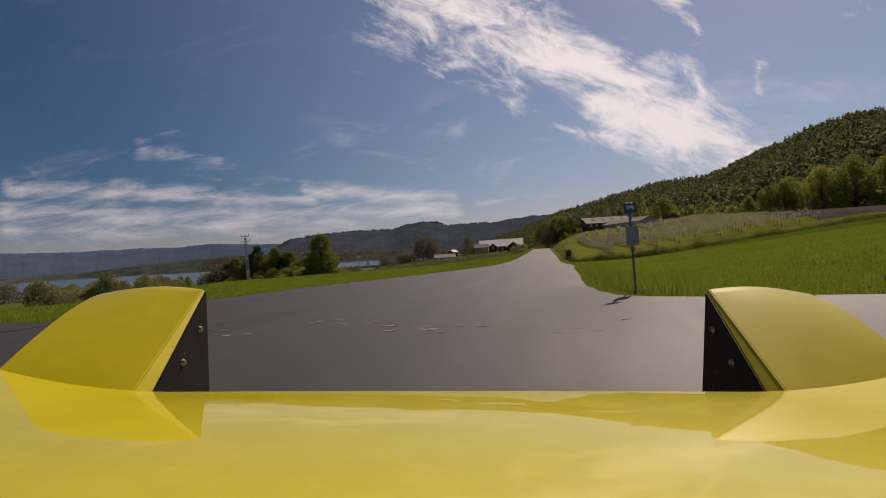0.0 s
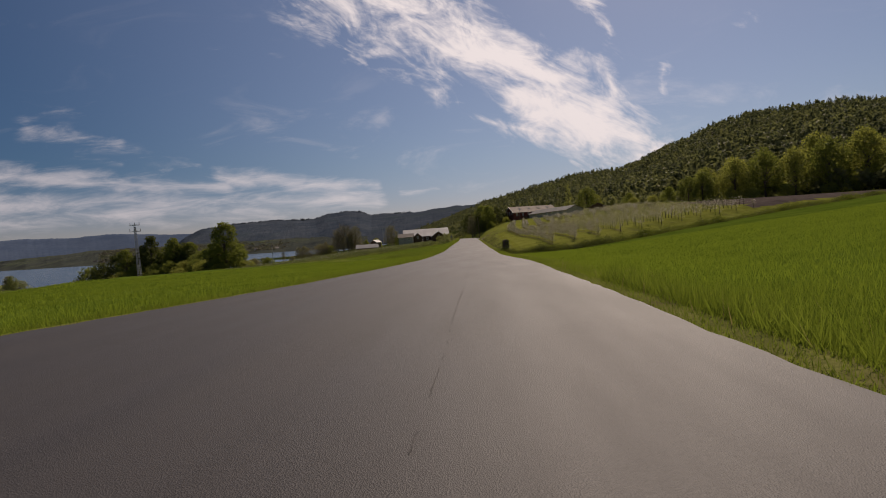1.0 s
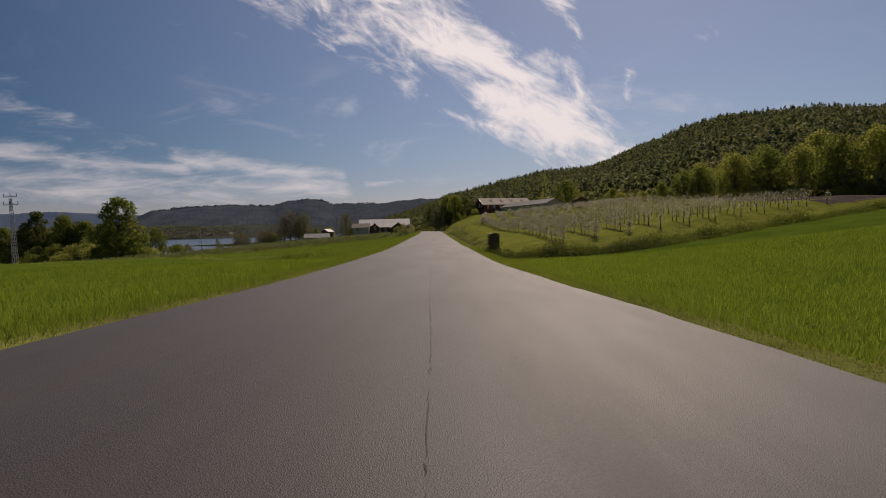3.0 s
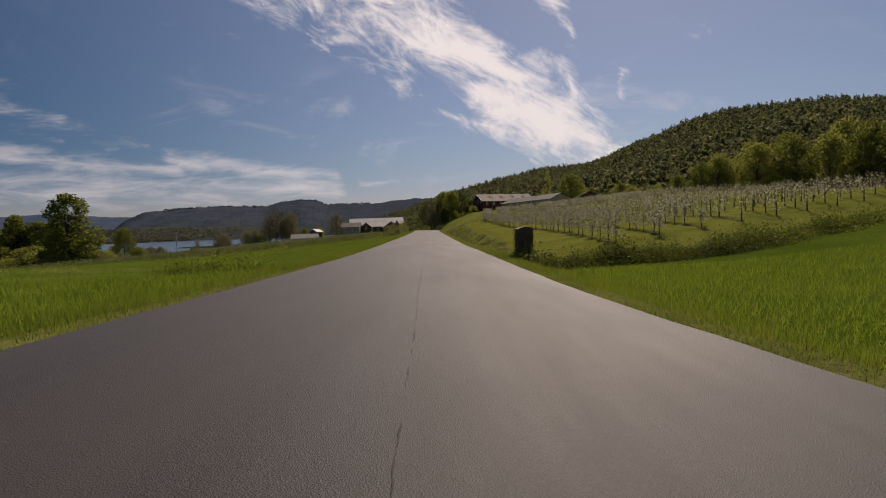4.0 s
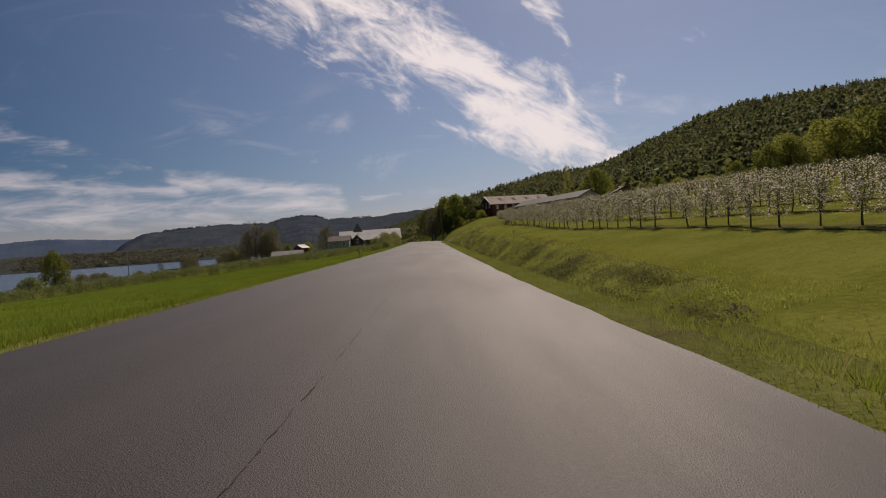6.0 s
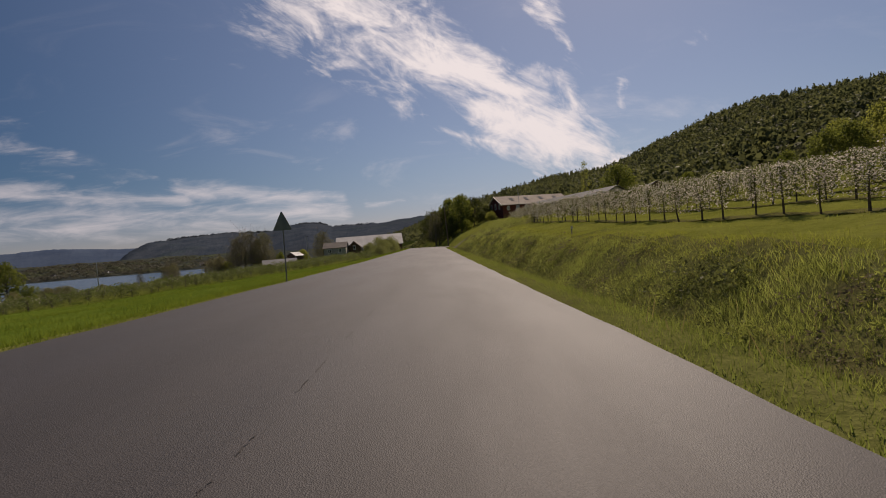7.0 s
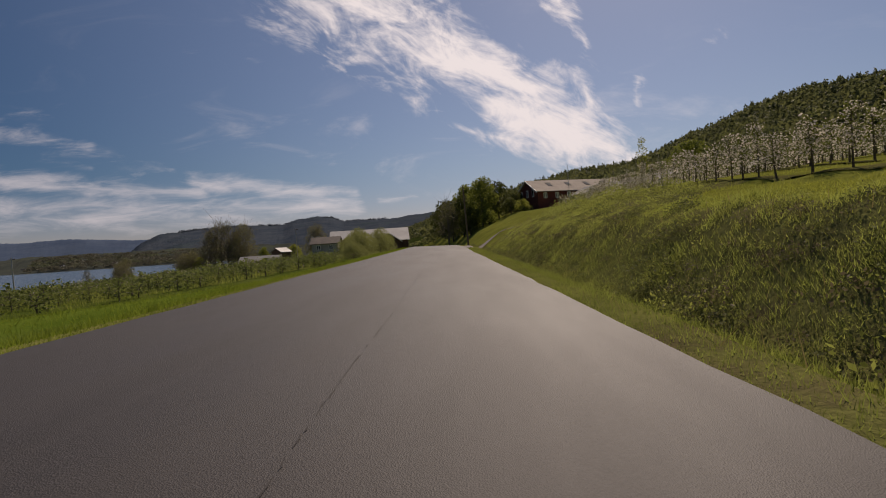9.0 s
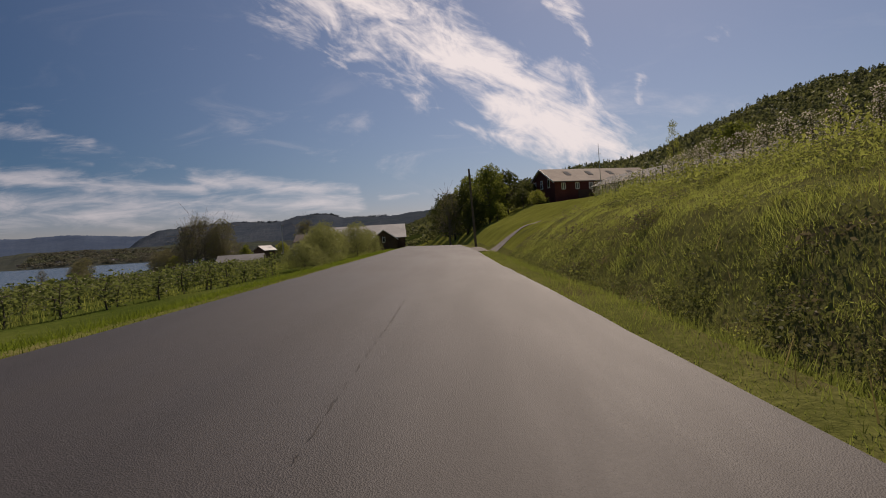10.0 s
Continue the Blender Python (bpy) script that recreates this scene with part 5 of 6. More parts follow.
def part(name, bm, mat, parent, label="", bevel=0.0):
    if bevel:
        bmesh.ops.bevel(bm, geom=list(bm.edges), offset=bevel, segments=2, affect="EDGES", profile=0.6)
    bmesh.ops.recalc_face_normals(bm, faces=bm.faces)
    me = bpy.data.meshes.new(name)
    bm.to_mesh(me)
    bm.free()
    me.materials.append(mat)
    ob = new(name, me)
    ob.parent = parent
    return tagged(ob, label)


def prism(bm, outline, x0, x1):
    """Extrude an outline in (y, z) from x0 to x1."""
    a = [bm.verts.new((x0, y, z)) for y, z in outline]
    b = [bm.verts.new((x1, y, z)) for y, z in outline]
    k = len(a)
    bm.faces.new(a)
    bm.faces.new(b[::-1])
    for i in range(k):
        bm.faces.new((a[i], b[i], b[(i + 1) % k], a[(i + 1) % k]))


def gabled(name, label, x, y, turn, length, width, base, eave, ridge, wall, roof, windows=(), gable_windows=0, skylights=0, trim=None, doors=(), over=0.45, sheets=0):
    """A gabled building: local x along the ridge, front towards -y."""
    b = new(name)
    b.matrix_basis = pose(x, y, 0, 0, 0, turn)
    tagged(b, label, "building")
    w = width / 2
    bm = bmesh.new()
    prism(bm, [(-w, base), (w, base), (w, eave), (0, ridge - 0.12), (-w, eave)], -length / 2, length / 2)
    part("wall", bm, wall, b)
    slope = (ridge - eave) / w
    for sgn, nm in ((-1, "roof"), (1, "roof")):
        bm = bmesh.new()
        ye = sgn * (w + over)
        ze = eave - slope * over
        prism(bm, [(0, ridge), (ye, ze), (ye, ze + 0.14), (0, ridge + 0.15)], -length / 2 - over, length / 2 + over)
        if sheets:
            for k in range(int(length / sheets) + 1):
                xx = -length / 2 + k * sheets
                prism(bm, [(0, ridge + 0.14), (ye, ze + 0.13), (ye, ze + 0.17), (0, ridge + 0.18)], xx, xx + 0.06)
        rf_ob = part(nm, bm, roof, b)
        if sgn < 0 and skylights:
            for k in range(skylights):
                xx = -length / 2 + length * (k + 0.8) / (skylights + 0.6)
                bm = bmesh.new()
                t0, t1 = 0.25, 0.55
                prism(bm, [(ye * t0, ridge + 0.17 + (ze - ridge) * t0), (ye * t1, ridge + 0.17 + (ze - ridge) * t1), (ye * t1, ridge + 0.21 + (ze - ridge) * t1), (ye * t0, ridge + 0.21 + (ze - ridge) * t0)], xx, xx + 0.9)
                part("skylight", bm, M_SKYLIGHT, rf_ob, "pale translucent roof sheet")
    for wx, wz, ww, wh in windows:
        win = part("window", boxes_bm([((wx, -w - 0.02, wz + dz), sz) for dz, sz in ((wh / 2, (ww, 0.1, 0.12)), (-wh / 2, (ww, 0.1, 0.12)))] + [((wx + dx, -w - 0.02, wz), (0.12, 0.1, wh)) for dx in (-ww / 2, 0, ww / 2)]), trim or M_WHITEPAINT, b, "white window frame")
        part("pane", boxes_bm([((wx, -w - 0.005, wz), (ww - 0.1, 0.05, wh - 0.1))]), M_PANE, win)
    for k in range(gable_windows):
        yy = (k - (gable_windows - 1) / 2) * width / (gable_windows + 0.6)
        win = part("window", boxes_bm([((-length / 2 - 0.03, yy, eave - 0.2), (0.1, 0.8, 1.5))]), trim or M_WHITEPAINT, b, "white gable window")
        part("pane", boxes_bm([((-length / 2 - 0.07, yy, eave - 0.2), (0.06, 0.55, 1.2))]), M_PANE, win)
    for dx, dw, dh in doors:
        part("door", boxes_bm([((dx, -w - 0.04, base + dh / 2), (dw, 0.1, dh))]), M_BROWNWALL, b, "dark wooden door")
    if trim:
        for sgn in (-1, 1):
            bm = bmesh.new()
            ye, ze = sgn * (w + over), eave - slope * over
            prism(bm, [(0, ridge - 0.02), (ye, ze - 0.14), (ye, ze + 0.12), (0, ridge + 0.16)], -length / 2 - over - 0.05, -length / 2 - over - 0.005)
            part("barge_board", bm, trim, b, "white gable board")
    return b


gabled("red_barn", "long red wooden barn with pale metal roof", 24.3, 233.7, 17.7, 19.6, 9.0, 4.5, 9.3, 11.7, M_REDWOOD, M_METALROOF, [(-8.2 + 2.6 * k, 8.4, 0.65, 1.0) for k in range(6)], 3, 4, M_WHITEPAINT, [(-4, 3.0, 3.2)], sheets=0)
gabled("grey_outbuilding", "low grey farm outbuilding with sheet roof beside the barn", 31.5, 214.5, -68, 29, 7.0, 5.0, 8.0, 9.5, M_GREYWALL, M_GREYROOF, [(-8 + 4 * k, 7.3, 0.9, 0.8) for k in range(5)], 1, 0, None, sheets=0)
gabled("cabin", "small dark timber cabin above the orchard", 45.4, 203, 82, 5.6, 5.8, 6.0, 8.3, 9.7, M_BROWNWALL, M_DARKROOF, [], 0)
gabled("farmhouse", "long brown farmhouse with pale roof by the lake", -27.6, 290.5, 8, 24, 11.5, -4, 2.4, 6.1, M_BROWNWALL, M_WHITEROOF, [(-8 + 2.8 * k, 0.9, 1.0, 1.2) for k in range(6)], 2, 0, None, sheets=0)
gabled("farmhouse_wing", "brown gabled wing of the lakeside farmhouse", -20.3, 281.5, 98, 9, 6.8, -4, 1.9, 4.2, M_BROWNWALL, M_WHITEROOF, [], 1, 0, M_WHITEPAINT)
gabled("grey_cottage", "small pale grey cottage with dark low roof", -35.0, 264, 4, 7.0, 6.0, -5, 2.3, 3.9, M_GREYWALL, M_DARKROOF, [(-1.7, 1.2, 1.0, 1.1), (1.6, 1.2, 1.0, 1.1)], 1)
gabled("brown_shed", "brown wooden shed beside the cottage", -29.4, 268, 94, 5, 4.2, -4, 2.0, 3.9, M_BROWNWALL, M_DARKROOF, [], 1)
gabled("metal_shed", "low shed with shallow pale metal roof in the orchard", -57.2, 274.5, 12, 10.8, 5.6, -6, -1.7, -0.1, M_BROWNWALL, M_SHEDROOF, [], 0, 0, None, sheets=0)
gabled("small_hut", "small grey hut behind the metal shed", -54.5, 284, 70, 4.5, 3.6, -6, 0.9, 2.0, M_BROWNWALL, M_WHITEROOF)
rr = np.random.default_rng(77)
first = None
for k in range(10):
    az = radians(rr.uniform(-38, -18))
    d = rr.uniform(1480, 1750)
    m = pose(d * math.sin(az), d * math.cos(az), rr.uniform(-4, 1), 0, 0, rr.uniform(0, 180))
    if first is None:
        first = gabled("shore_house", "tiny pale house on the far lake shore", 0, 0, 0, 10, 6.5, -8, 3, 6, M_WHITEWALL, M_DARKROOF)
        tagged(first, group="houses on the far shore")
        first.matrix_basis = m
    else:
        copy_thing(first, m)

# ---- roadside things ----
M_GALV = surface("galvanised_steel", (0.30, 0.31, 0.32), (0.42, 0.43, 0.44), 0.45, 4.0, 40.0, 0.1, metal=0.7)
M_SIGNBACK = surface("grey_sign_back", (0.11, 0.125, 0.13), (0.16, 0.175, 0.18), 0.5, 4.0, 40.0, 0.1, metal=0.3)
M_SIGNBLUE = surface("blue_sign", (0.02, 0.10, 0.20), (0.03, 0.14, 0.26), 0.4, 5.0, 40.0, 0.05)
M_OLDWOOD = surface("tarred_wood", (0.075, 0.052, 0.040), (0.150, 0.108, 0.082), 0.9, 3.0, 30.0, 0.7)
M_POLEWOOD = surface("pole_wood", (0.085, 0.065, 0.05), (0.15, 0.12, 0.095), 0.9, 3.0, 30.0, 0.6)
M_CERAMIC = surface("brown_insulator", (0.10, 0.06, 0.05), (0.15, 0.09, 0.07), 0.3, 8.0, 60.0, 0.1)


def tube_bm(pts, rad, sides=10, rad2=None):
    bm = bmesh.new()
    v, f = limb(pts[0], pts[1], rad, rad2 or rad, sides, 0, None, 1)
    vs = [bm.verts.new(c) for c in v]
    for q in f:
        bm.faces.new([vs[i] for i in q])
    bm.faces.new(vs[:sides][::-1])
    bm.faces.new(vs[-sides:])
    return bm


def gz(x, y):
    return float(ground_z(x, y))


def bus_stop(x, y, panel_z, board_z):
    b = new("bus_stop_sign")
    z = gz(x, y)
    b.matrix_basis = pose(x, y, z, 0, -0.5, 8)
    tagged(b, "bus stop sign with blue panel and pale timetable board", "bus stop sign")
    p, q = panel_z - z, board_z - z
    part("pole", tube_bm([(0, 0, -0.3), (0, 0, p + 0.09)], 0.021), M_SIGNBACK, b, "dull grey steel pole")
    s = part("sign_panel", boxes_bm([((0, -0.045, p), (0.22, 0.02, 0.18))]), M_SIGNBLUE, b, "blue bus stop panel", 0.006)
    part("pictogram", boxes_bm([((0, -0.058, p + 0.015), (0.14, 0.004, 0.05)), ((-0.045, -0.058, p - 0.02), (0.03, 0.004, 0.022)), ((0.045, -0.058, p - 0.02), (0.03, 0.004, 0.022))]), M_WHITEPAINT, s, "white vehicle shape")
    t = part("timetable_board", boxes_bm([((0.0, -0.045, q), (0.20, 0.03, 0.33))]), M_SIGNTABLE, b, "pale grey timetable board", 0.006)
    part("frame", boxes_bm([((dx, -0.05, q), (0.010, 0.04, 0.345)) for dx in (-0.104, 0.104)] + [((0, -0.05, q + dz), (0.215, 0.04, 0.010)) for dz in (-0.169, 0.169)]), M_GALV, t)
    for zz in (q - 0.12, q + 0.12, p - 0.04):
        part("clamp", boxes_bm([((0, -0.01, zz), (0.075, 0.06, 0.025))]), M_GALV, b)


M_SIGNTABLE = surface("timetable", (0.34, 0.34, 0.35), (0.42, 0.42, 0.43), 0.5, 3.0, 30.0, 0.05)
bus_stop(3.28, 9.75, 1.92, 1.41)
weeds("sign_bush", [(3.38 + r.normal() * 0.05, 9.80 + r.normal() * 0.05) for _ in range(14)], 0.5, 0.75, 0.2, "dark weed bush at the sign's foot", M_DARKWEED, FINEWEEDS)


def triangle_sign(x, y, top):
    b = new("warning_sign")
    z = gz(x, y)
    b.matrix_basis = pose(x, y, z, 0, 0.6, -10)
    tagged(b, "triangular road sign on a steel post, seen from its grey back", "road sign")
    h = top - z
    part("post", tube_bm([(0, 0.035, -0.3), (0, 0.035, h - 0.12)], 0.021), M_SIGNBACK, b)
    bm = bmesh.new()
    s, t = 0.30, 0.58
    pts = []
    for cx, cz, g0 in ((0, h - 0.04, 90), (s - 0.03, h - t + 0.03, -30), (-s + 0.03, h - t + 0.03, 210)):
        for k in (-40, 0, 40):
            g = radians(g0 - k)
            pts.append((cx + 0.035 * math.cos(g), cz + 0.035 * math.sin(g)))
    a = [bm.verts.new((px_, -0.004, pz_)) for px_, pz_ in pts]
    c = [bm.verts.new((px_, 0.004, pz_)) for px_, pz_ in pts]
    bm.faces.new(a)
    bm.faces.new(c[::-1])
    for k in range(len(a)):
        bm.faces.new((a[k], c[k], c[(k + 1) % len(a)], a[(k + 1) % len(a)]))
    pl = part("sign_plate", bm, M_SIGNBACK, b, "grey back of a triangular plate")
    part("rail", boxes_bm([((0, 0.012, h - 0.45), (0.34, 0.02, 0.03)), ((0, 0.012, h - 0.25), (0.2, 0.02, 0.03))]), M_GALV, pl)
    for zz in (h - 0.45, h - 0.25):
        part("clamp", boxes_bm([((0, 0.04, zz), (0.09, 0.07, 0.035))]), M_GALV, b)


triangle_sign(-4.70, 111.6, 1.62)


def crate(x, y):
    b = new("wooden_crate")
    z = gz(x, y)
    b.matrix_basis = pose(x, y, 0, 0, 0, 6)
    tagged(b, "old dark tarred wooden crate on legs, overgrown with weeds", "crate")
    b.scale = (0.68, 0.70, 1.0)
    lo, hi = -0.80, 0.30
    rc = np.random.default_rng(6)
    bm0 = boxes_bm([((0, 0, (lo + hi) / 2), (0.94, 0.84, hi - lo))])
    part("body", bm0, M_OLDWOOD, b)
    for k in range(7):
        w = 1.0 / 7
        xx = -0.5 + w * (k + 0.5)
        part("plank", boxes_bm([((xx, -0.445 + rc.normal() * 0.006, (lo + hi) / 2 + rc.normal() * 0.015), (w - 0.012, 0.03, hi - lo))]), M_OLDWOOD, b, bevel=0.004)
        part("plank", boxes_bm([((xx, 0.445 + rc.normal() * 0.006, (lo + hi) / 2), (w - 0.012, 0.03, hi - lo))]), M_OLDWOOD, b, bevel=0.004)
    for sx in (-1, 1):
        for k in range(6):
            w = 0.86 / 6
            part("plank", boxes_bm([((sx * 0.485, -0.43 + w * (k + 0.5), (lo + hi) / 2), (0.03, w - 0.012, hi - lo))]), M_OLDWOOD, b, bevel=0.004)
    for zz in (lo + 0.12, hi - 0.30):
        part("batten", boxes_bm([((0, -0.475, zz), (1.04, 0.03, 0.07))]), M_OLDWOOD, b)
    bm = bmesh.new()
    ol = [(-0.54, hi)] + [(-0.54 + 1.08 * k / 8, hi + 0.04 + 0.09 * math.sin(math.pi * k / 8)) for k in range(9)] + [(0.54, hi)]
    prism(bm, [(a, c) for a, c in ol], -0.5, 0.5)
    lid = part("lid", bm, M_OLDWOOD, b, "weathered domed lid")
    lid.rotation_euler = (0, 0, radians(90))
    for sx in (-0.42, 0.42):
        for sy in (-0.36, 0.36):
            part("leg", boxes_bm([((sx, sy, (lo + z - 0.2) / 2), (0.09, 0.09, lo - z + 0.2))]), M_OLDWOOD, b)


crate(3.85, 75.0)
rv = np.random.default_rng(64)
P = np.stack([3.85 + rv.uniform(-0.42, 0.42, 420), 75.0 - 0.40 + rv.normal(size=420) * 0.03, -1.0 + 1.35 * rv.uniform(0, 1, 420) ** 1.6], 1)
P = P[(rv.uniform(size=420) < 0.35 + 0.65 * np.abs(P[:, 0] - 3.85) / 0.42)]
Q = np.stack([3.85 - 0.42 + rv.normal(size=160) * 0.04, 75.0 + rv.uniform(-0.4, 0.4, 160), -1.0 + 1.3 * rv.uniform(0, 1, 160)], 1)
vv, vf = cards(np.concatenate([P, Q]), 0.075 * rv.uniform(0.6, 1.4, len(P) + len(Q)), rv)
mesh_ob("crate_vines", vv, vf, M_WEED, None, False, "stuff", "climbing vine leaves on the old crate", "vines")
weeds("crate_weeds", [(3.9 + r.normal() * 0.35, 74.3 + r.normal() * 0.25) for _ in range(90)], 0.6, 1.15, 0.6, "dark weeds round the old crate", M_DARKWEED, FINEWEEDS)
weeds("crate_flowers", [(3.4 + r.normal() * 0.12, 74.2 + r.normal() * 0.3) for _ in range(10)] + [(4.6 + r.normal() * 0.3, 74.1 + r.normal() * 0.3) for _ in range(14)], 0.5, 1.0, 0.7, "tall pale green nettles beside the crate", M_GRASS)


def utility_pole(name, label, x, y, top, lean=0.0, arms=1, mat=M_POLEWOOD):
    b = new(name)
    z = gz(x, y)
    b.matrix_basis = pose(x, y, z, 0, lean, 0)
    tagged(b, label, "utility pole")
    h = top - z
    part("pole", tube_bm([(0, 0, -0.4), (0, 0, h)], 0.13, 10, 0.09), mat, b)
    for k in range(arms):
        a = part("crossarm", boxes_bm([((0, 0.1, h - 0.35 - 0.5 * k), (1.3, 0.09, 0.1))]), M_POLEWOOD, b)
        for dx in (-0.55, -0.2, 0.2, 0.55):
            part("insulator", tube_bm([(dx, 0.1, h - 0.30 - 0.5 * k), (dx, 0.1, h - 0.14 - 0.5 * k)], 0.035, 8, 0.025), M_CERAMIC, a)


utility_pole("utility_pole", "brown wooden utility pole at the track's mouth", 1.3, 190, 7.2, -2.0, 0)
utility_pole("telephone_pole", "slim grey telephone pole in the lakeside orchard", -88.1, 225.7, 2.9, -1.0, 1, M_GALV)
utility_pole("slim_mast", "slim pale steel mast behind the lakeside farm", -51.3, 290, 8.0, 0.0, 1, M_GALV)


def lattice_mast(x, y, z0, z1):
    b = new("power_pylon")
    b.matrix_basis = pose(x, y, 0, 0, -1.0, 12)
    tagged(b, "tall narrow steel lattice power pylon with short crossarms", "power pylon")
    h = z1 - z0
    legs = [(-1, -1), (1, -1), (1, 1), (-1, 1)]

    def at_(k, t):
        s = 0.50 * (1 - t) + 0.20 * t
        return (legs[k][0] * s, legs[k][1] * s, z0 + h * t)

    for k in range(4):
        part("leg", tube_bm([at_(k, 0), at_(k, 0.95)], 0.06, 5, 0.05), M_GALV, b)
    for s in range(10):
        for k in range(4):
            k2 = (k + 1) % 4
            for p, q in (((k, s), (k2, s + 1)), ((k2, s), (k, s + 1))):
                part("brace", tube_bm([at_(p[0], p[1] * 0.095), at_(q[0], q[1] * 0.095)], 0.028, 4), M_GALV, b)
    for zz, w in ((0.86, 3.4), (0.97, 3.0)):
        a = part("crossarm", boxes_bm([((0, 0, z0 + h * zz), (w, 0.22, 0.18)), ((0, 0, z0 + h * zz + 0.25), (w * 0.5, 0.12, 0.1))]), M_GALV, b)
        for dx in (-w / 2 + 0.1, 0.0, w / 2 - 0.1):
            part("insulator", tube_bm([(dx, 0, z0 + h * zz + 0.1), (dx, 0, z0 + h * zz + 0.9)], 0.09, 8, 0.07), M_CERAMIC, a)


lattice_mast(-110.2, 170, gz(-110.2, 170) - 0.3, 12.6)


def thin_mast(x, y, z1):
    b = new("radio_mast")
    b.matrix_basis = pose(x, y, gz(x, y), 0, -1, 0)
    h = z1 - gz(x, y)
    tagged(b, "thin grey pole mast in front of the barn", "mast")
    part("pole", tube_bm([(0, 0, -0.3), (0, 0, h)], 0.05, 8, 0.025), M_GALV, b)
    part("bracket", boxes_bm([((0.0, 0, h * 0.8), (0.5, 0.04, 0.04))]), M_GALV, b)


thin_mast(16.8, 201.8, 10.8)


def stake(x, y, h):
    b = new("orchard_marker")
    b.matrix_basis = pose(x, y, gz(x, y), 0, 1.5, 10)
    tagged(b, "small pale marker board on a stake at the orchard row", "marker")
    part("stake", boxes_bm([((0, 0, h / 2 - 0.1), (0.045, 0.045, h + 0.2))]), M_STAKE, b)
    part("board", boxes_bm([((0, -0.04, h - 0.06), (0.09, 0.02, 0.13))]), M_SIGNTABLE, b, "pale blue-grey board")


stake(5.75, 117.7, 0.42)

# ---- the yellow car, standing at the junction where the drive begins ----
M_YELLOW, n = material("yellow_paint")
pos = n.add("ShaderNodeTexCoord").outputs["Object"]
dust = n.noise(pos, 9.0, 6.0, 0.7)
speck = n.ramp(n.noise(pos, 180.0, 2.0), 0.70, 0.76)
col = n.mix(n.ramp(dust, 0.4, 0.7), (0.41, 0.350, 0.003), (0.45, 0.382, 0.006))
col = n.mix(n.math("MULTIPLY", speck, 0.12), col, (0.2, 0.16, 0.08))
p = n.add("ShaderNodeBsdfPrincipled", {"Base Color": col, "Roughness": 0.5, "Specular IOR Level": 0.06, "Coat Weight": 0.9, "Coat Roughness": n.ramp(dust, 0.3, 0.7, 0.006, 0.02), "Coat IOR": 1.48})
out(n, p.outputs[0])
M_CARBON, n = material("black_carbon_panel")
pos = n.add("ShaderNodeTexCoord").outputs["Object"]
fleck = n.ramp(n.noise(pos, 90.0, 3.0, 0.6), 0.66, 0.72)
col = n.mix(fleck, (0.008, 0.007, 0.008), (0.10, 0.095, 0.09))
p = n.add("ShaderNodeBsdfPrincipled", {"Base Color": col, "Roughness": 0.6, "Specular IOR Level": 0.12})
out(n, p.outputs[0])
M_RUBBER = surface("tyre_rubber", (0.012, 0.012, 0.012), (0.022, 0.022, 0.022), 0.8, 10.0, 80.0, 0.4)
M_BOLT = surface("steel_bolt", (0.16, 0.16, 0.17), (0.26, 0.26, 0.26), 0.45, 20.0, 90.0, 0.05, metal=0.9)


def patch(name, fn, us, vs, mat, parent, label="", thick=0.0, smooth=True):
    """A surface from fn(u, v), thickened where asked."""
    g = np.array([[fn(u, v) for v in vs] for u in us])
    nu, nv = len(us), len(vs)
    i, j = np.meshgrid(np.arange(nv - 1), np.arange(nu - 1))
    a = (j * nv + i).ravel()
    ob = mesh_ob(name, g.reshape(-1, 3), np.stack([a, a + 1, a + nv + 1, a + nv], 1), mat, None, smooth, "", label, "", parent)
    if thick:
        md = ob.modifiers.new("thickness", "SOLIDIFY")
        md.thickness, md.offset = thick, -1
        crease = ob.modifiers.new("crisp edges", "EDGE_SPLIT")
        crease.split_angle = radians(35)
    return ob


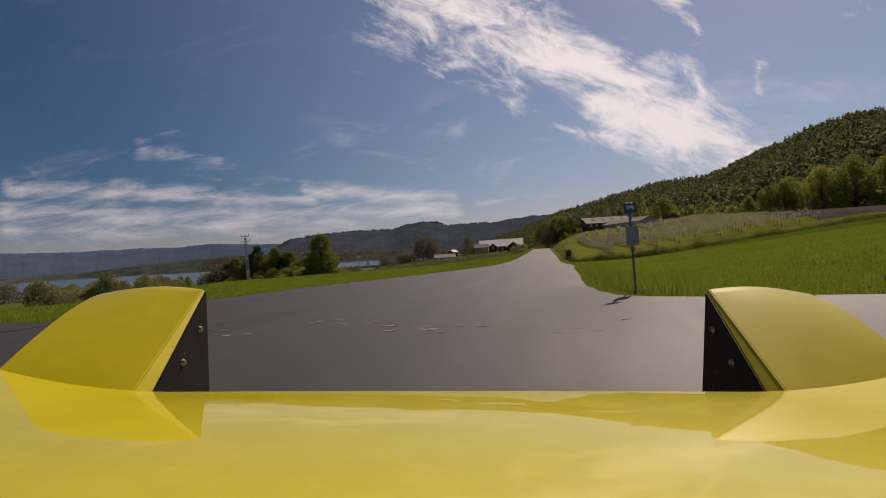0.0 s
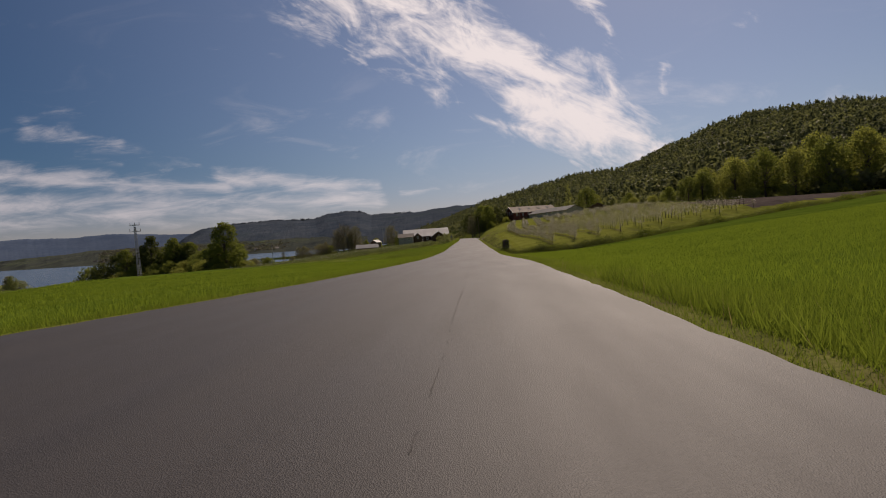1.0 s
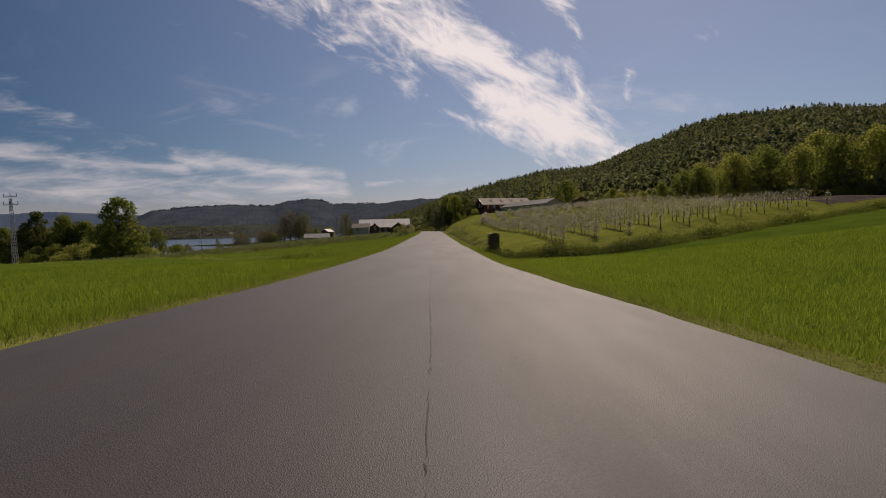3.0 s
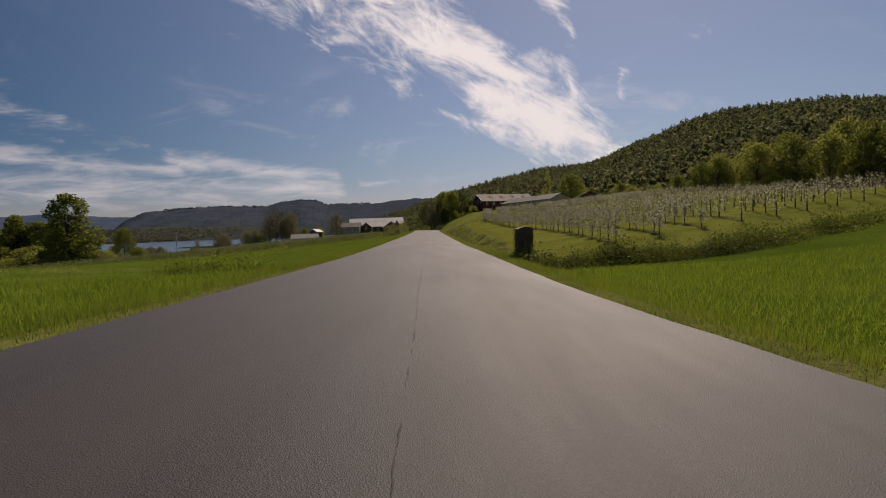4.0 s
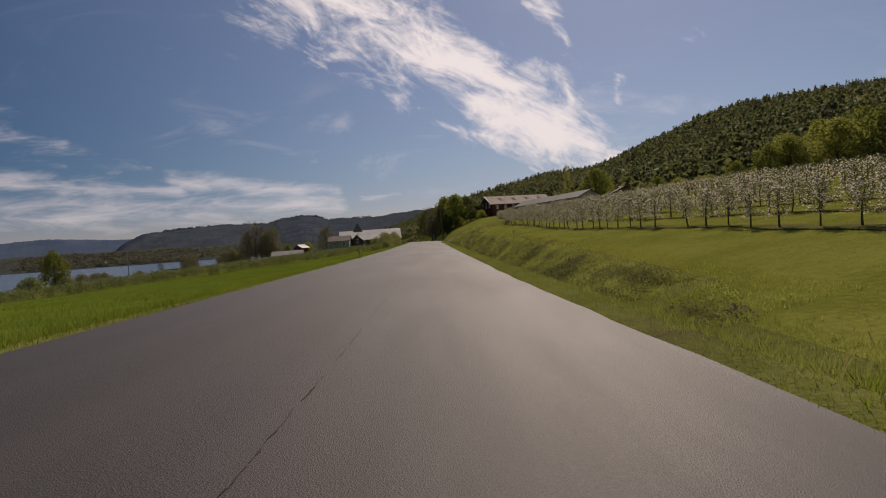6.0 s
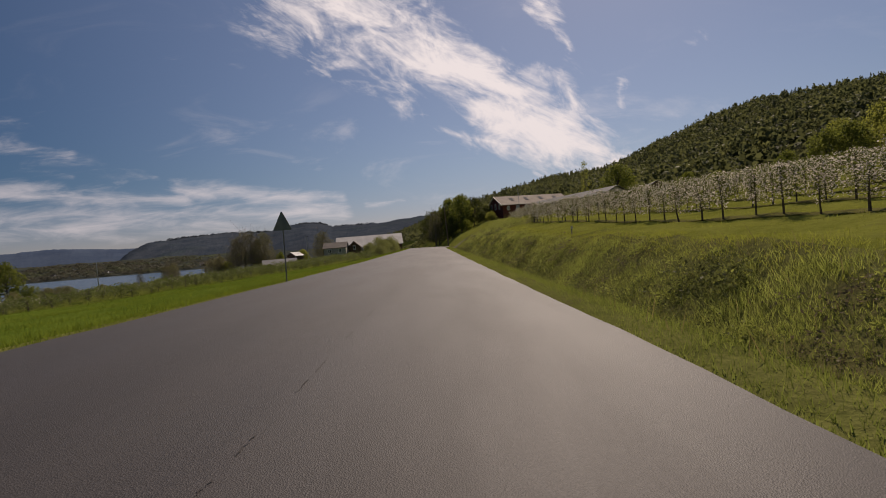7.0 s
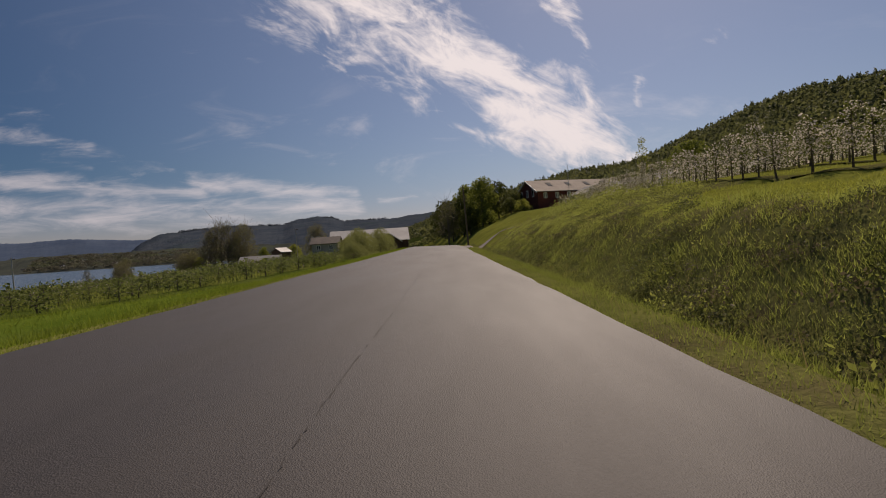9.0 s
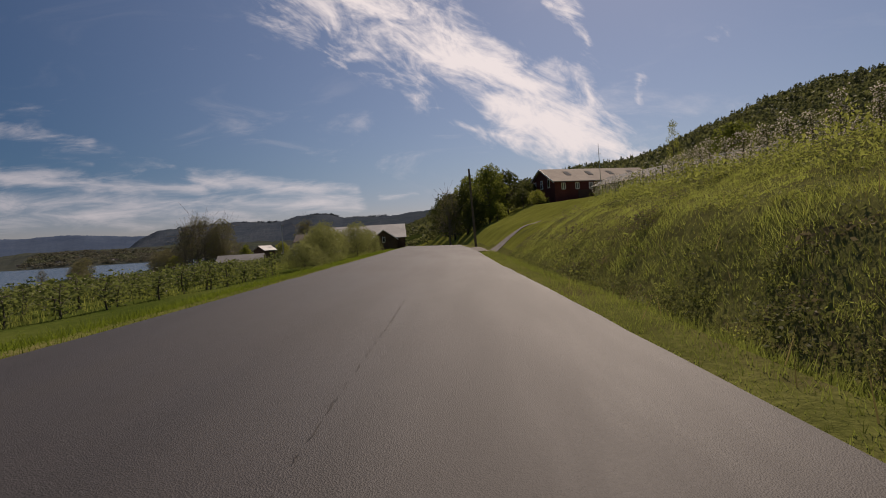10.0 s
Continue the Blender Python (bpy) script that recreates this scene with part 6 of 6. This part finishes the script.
def car():
    b = new("yellow_car")
    to_body = Matrix(((1, 0, 0, 0), (0, 0, 1, 0), (0, -1, 0, 0), (0, 0, 0, 1)))
    b.matrix_basis = lens_row(*PATH[0][1:]) @ to_body
    tagged(b, "glossy yellow low sports car with raised front wings", "car")
    x0, half, edge = 0.033, 0.905, 1.0

    def bonnet(u, v):
        x, y = u * half, v
        z = -0.281 + 0.1125 * (0.64 - max(0.0, y - 0.2) ** 2)
        z += 0.046 * max(0.0, (abs(x) - 0.58) / 0.325) ** 1.6 * max(0, y) + 0.004 * math.cos(u * 1.5)
        return (x0 + x, y, z - 0.002)

    patch("bonnet", bonnet, np.linspace(-1, 1, 61), np.linspace(-1.0, edge, 50), M_YELLOW, b, "glossy yellow bonnet", -0.004)

    def nose(u, v):
        x = u * 0.66
        y = edge + 0.62 * (1 - math.cos(v * math.pi / 2))
        z = -0.281 - 0.52 * math.sin(v * math.pi / 2)
        return (x0 + x, y, z)

    patch("nose", nose, np.linspace(-1, 1, 21), np.linspace(0, 1, 16), M_YELLOW, b, "rounded yellow nose", -0.004)
    for s in (-1, 1):
        def wing(u, v, s=s):
            # v: along the car, from the bonnet to the crest and down in front; u: from the inner edge outwards
            if v <= 1:
                y = 1.0 + 0.30 * v
                zi = -0.276 + 0.172 * v
                zo = -0.236 + 0.122 * (1 - (1 - v) ** 1.45)
            else:
                t = v - 1
                y = 1.30 + 0.48 * math.sin(t * math.pi / 2)
                zi = -0.104 - 0.46 * (1 - math.cos(t * math.pi / 2))
                zo = -0.114 - 0.46 * (1 - math.cos(t * math.pi / 2))
            xi, xo = 0.637 + 0.008 * min(v, 1), half
            if v > 1:
                xi = max(xi, 0.5 * y)
            if u <= 1:
                bulge = 0.012 * math.sin(u * math.pi) * min(1, v + 0.15)
                return (x0 + s * (xi + (xo - xi) * u), y, zi + (zo - zi) * u + bulge)
            t = u - 1
            return (x0 + s * (xo + 0.03 * math.sin(t * math.pi / 2)), y, zo - 0.5 * t * t - 0.02 * t)

        us = np.concatenate([np.linspace(0, 1, 17), np.linspace(1.05, 2, 10)])
        vs = np.concatenate([np.linspace(-0.08, 1, 19), np.linspace(1.06, 2, 14)])
        w = patch("wing", wing, us if s > 0 else us[::-1], vs, M_YELLOW, b, "raised yellow front wing", -0.003)

        def flange(u, v, s=s):
            a = np.array([x0 + s * (0.641 + 0.008 * v), 1.0 + 0.30 * v, -0.2745 + 0.172 * v])
            c = np.array([x0 + s * (0.614 + 0.028 * v), 1.0 + 0.30 * v, -0.297 + 0.189 * v])
            return tuple(a + (c - a) * u)

        patch("flange", flange, (np.linspace(0, 1, 5) if s < 0 else np.linspace(1, 0, 5)), np.linspace(-0.06, 1, 18), M_YELLOW, w, "folded yellow wing edge", -0.003)

        def inner(u, v, s=s):
            top = np.array([x0 + s * (0.614 + 0.028 * v), 1.0 + 0.30 * v, -0.299 + 0.189 * v])
            low = np.array([x0 + s * (0.604 + 0.028 * v), 1.0 + 0.30 * v, -0.42])
            return tuple(top + (low - top) * u)

        pn = patch("inner_panel", inner, (np.linspace(0, 1, 6) if s < 0 else np.linspace(1, 0, 6)), np.linspace(0, 1, 12), M_CARBON, w, "black speckled carbon panel", 0.004)
        for v, dz in ((0.83, -0.055), (0.50, -0.052)):
            q = np.array([x0 + s * (0.612 + 0.028 * v) - s * 0.005, 1.0 + 0.30 * v, -0.299 + 0.189 * v + dz])
            part("bolt", tube_bm([tuple(q), tuple(q + np.array([-s * 0.006, 0, 0]))], 0.0085, 12, 0.006), M_BOLT, pn, "round steel bolt")
        # flank, sill and wheels

        def flank(u, v, s=s):
            y = -2.55 + 3.55 * v
            return (x0 + s * (half + 0.03 * math.sin(u * math.pi)), y, -0.236 - 0.60 * u - 0.05 * (1 - v))

        patch("flank", flank, (np.linspace(0, 1, 9) if s > 0 else np.linspace(1, 0, 9)), np.linspace(0, 1, 20), M_YELLOW, b, "yellow car flank", -0.004)
        for yy in (1.36, -1.35):
            c = np.array([x0 + s * 0.79, yy, -0.735])
            wh = part("wheel", tube_bm([tuple(c - np.array([0.10, 0, 0])), tuple(c + np.array([0.10, 0, 0]))], 0.20, 28), M_GALV, b, "alloy wheel")
            bm = bmesh.new()
            ring = [(-0.10, 0.19), (-0.115, 0.25), (-0.10, 0.29), (-0.06, 0.305), (0.06, 0.305), (0.10, 0.29), (0.115, 0.25), (0.10, 0.19)]
            vv = [[bm.verts.new((c[0] + dx, c[1] + rad * math.cos(g), c[2] + rad * math.sin(g))) for dx, rad in ring] for g in np.linspace(0, 2 * math.pi, 33)[:-1]]
            for k in range(32):
                for q in range(len(ring)):
                    q2 = (q + 1) % len(ring)
                    bm.faces.new((vv[k][q], vv[k][q2], vv[(k + 1) % 32][q2], vv[(k + 1) % 32][q]))
            part("tyre", bm, M_RUBBER, wh, "black tyre")

    def deck(u, v):
        y = -2.6 + 1.62 * v
        return (x0 + u * (half - 0.02), y, -0.215 - 0.03 * u * u - 0.5 * max(0, 0.6 - v) ** 2)

    patch("rear_deck", deck, np.linspace(-1, 1, 21), np.linspace(0, 1, 12), M_YELLOW, b, "yellow rear deck", -0.004)
    part("floor_pan", boxes_bm([((x0, -0.75, -0.86), (1.30, 3.7, 0.05))]), M_CARBON, b, "black underside")
    part("bumper", boxes_bm([((x0, 1.62, -0.80), (1.2, 0.12, 0.12))]), M_CARBON, b, "black lower bumper", 0.03)


car()
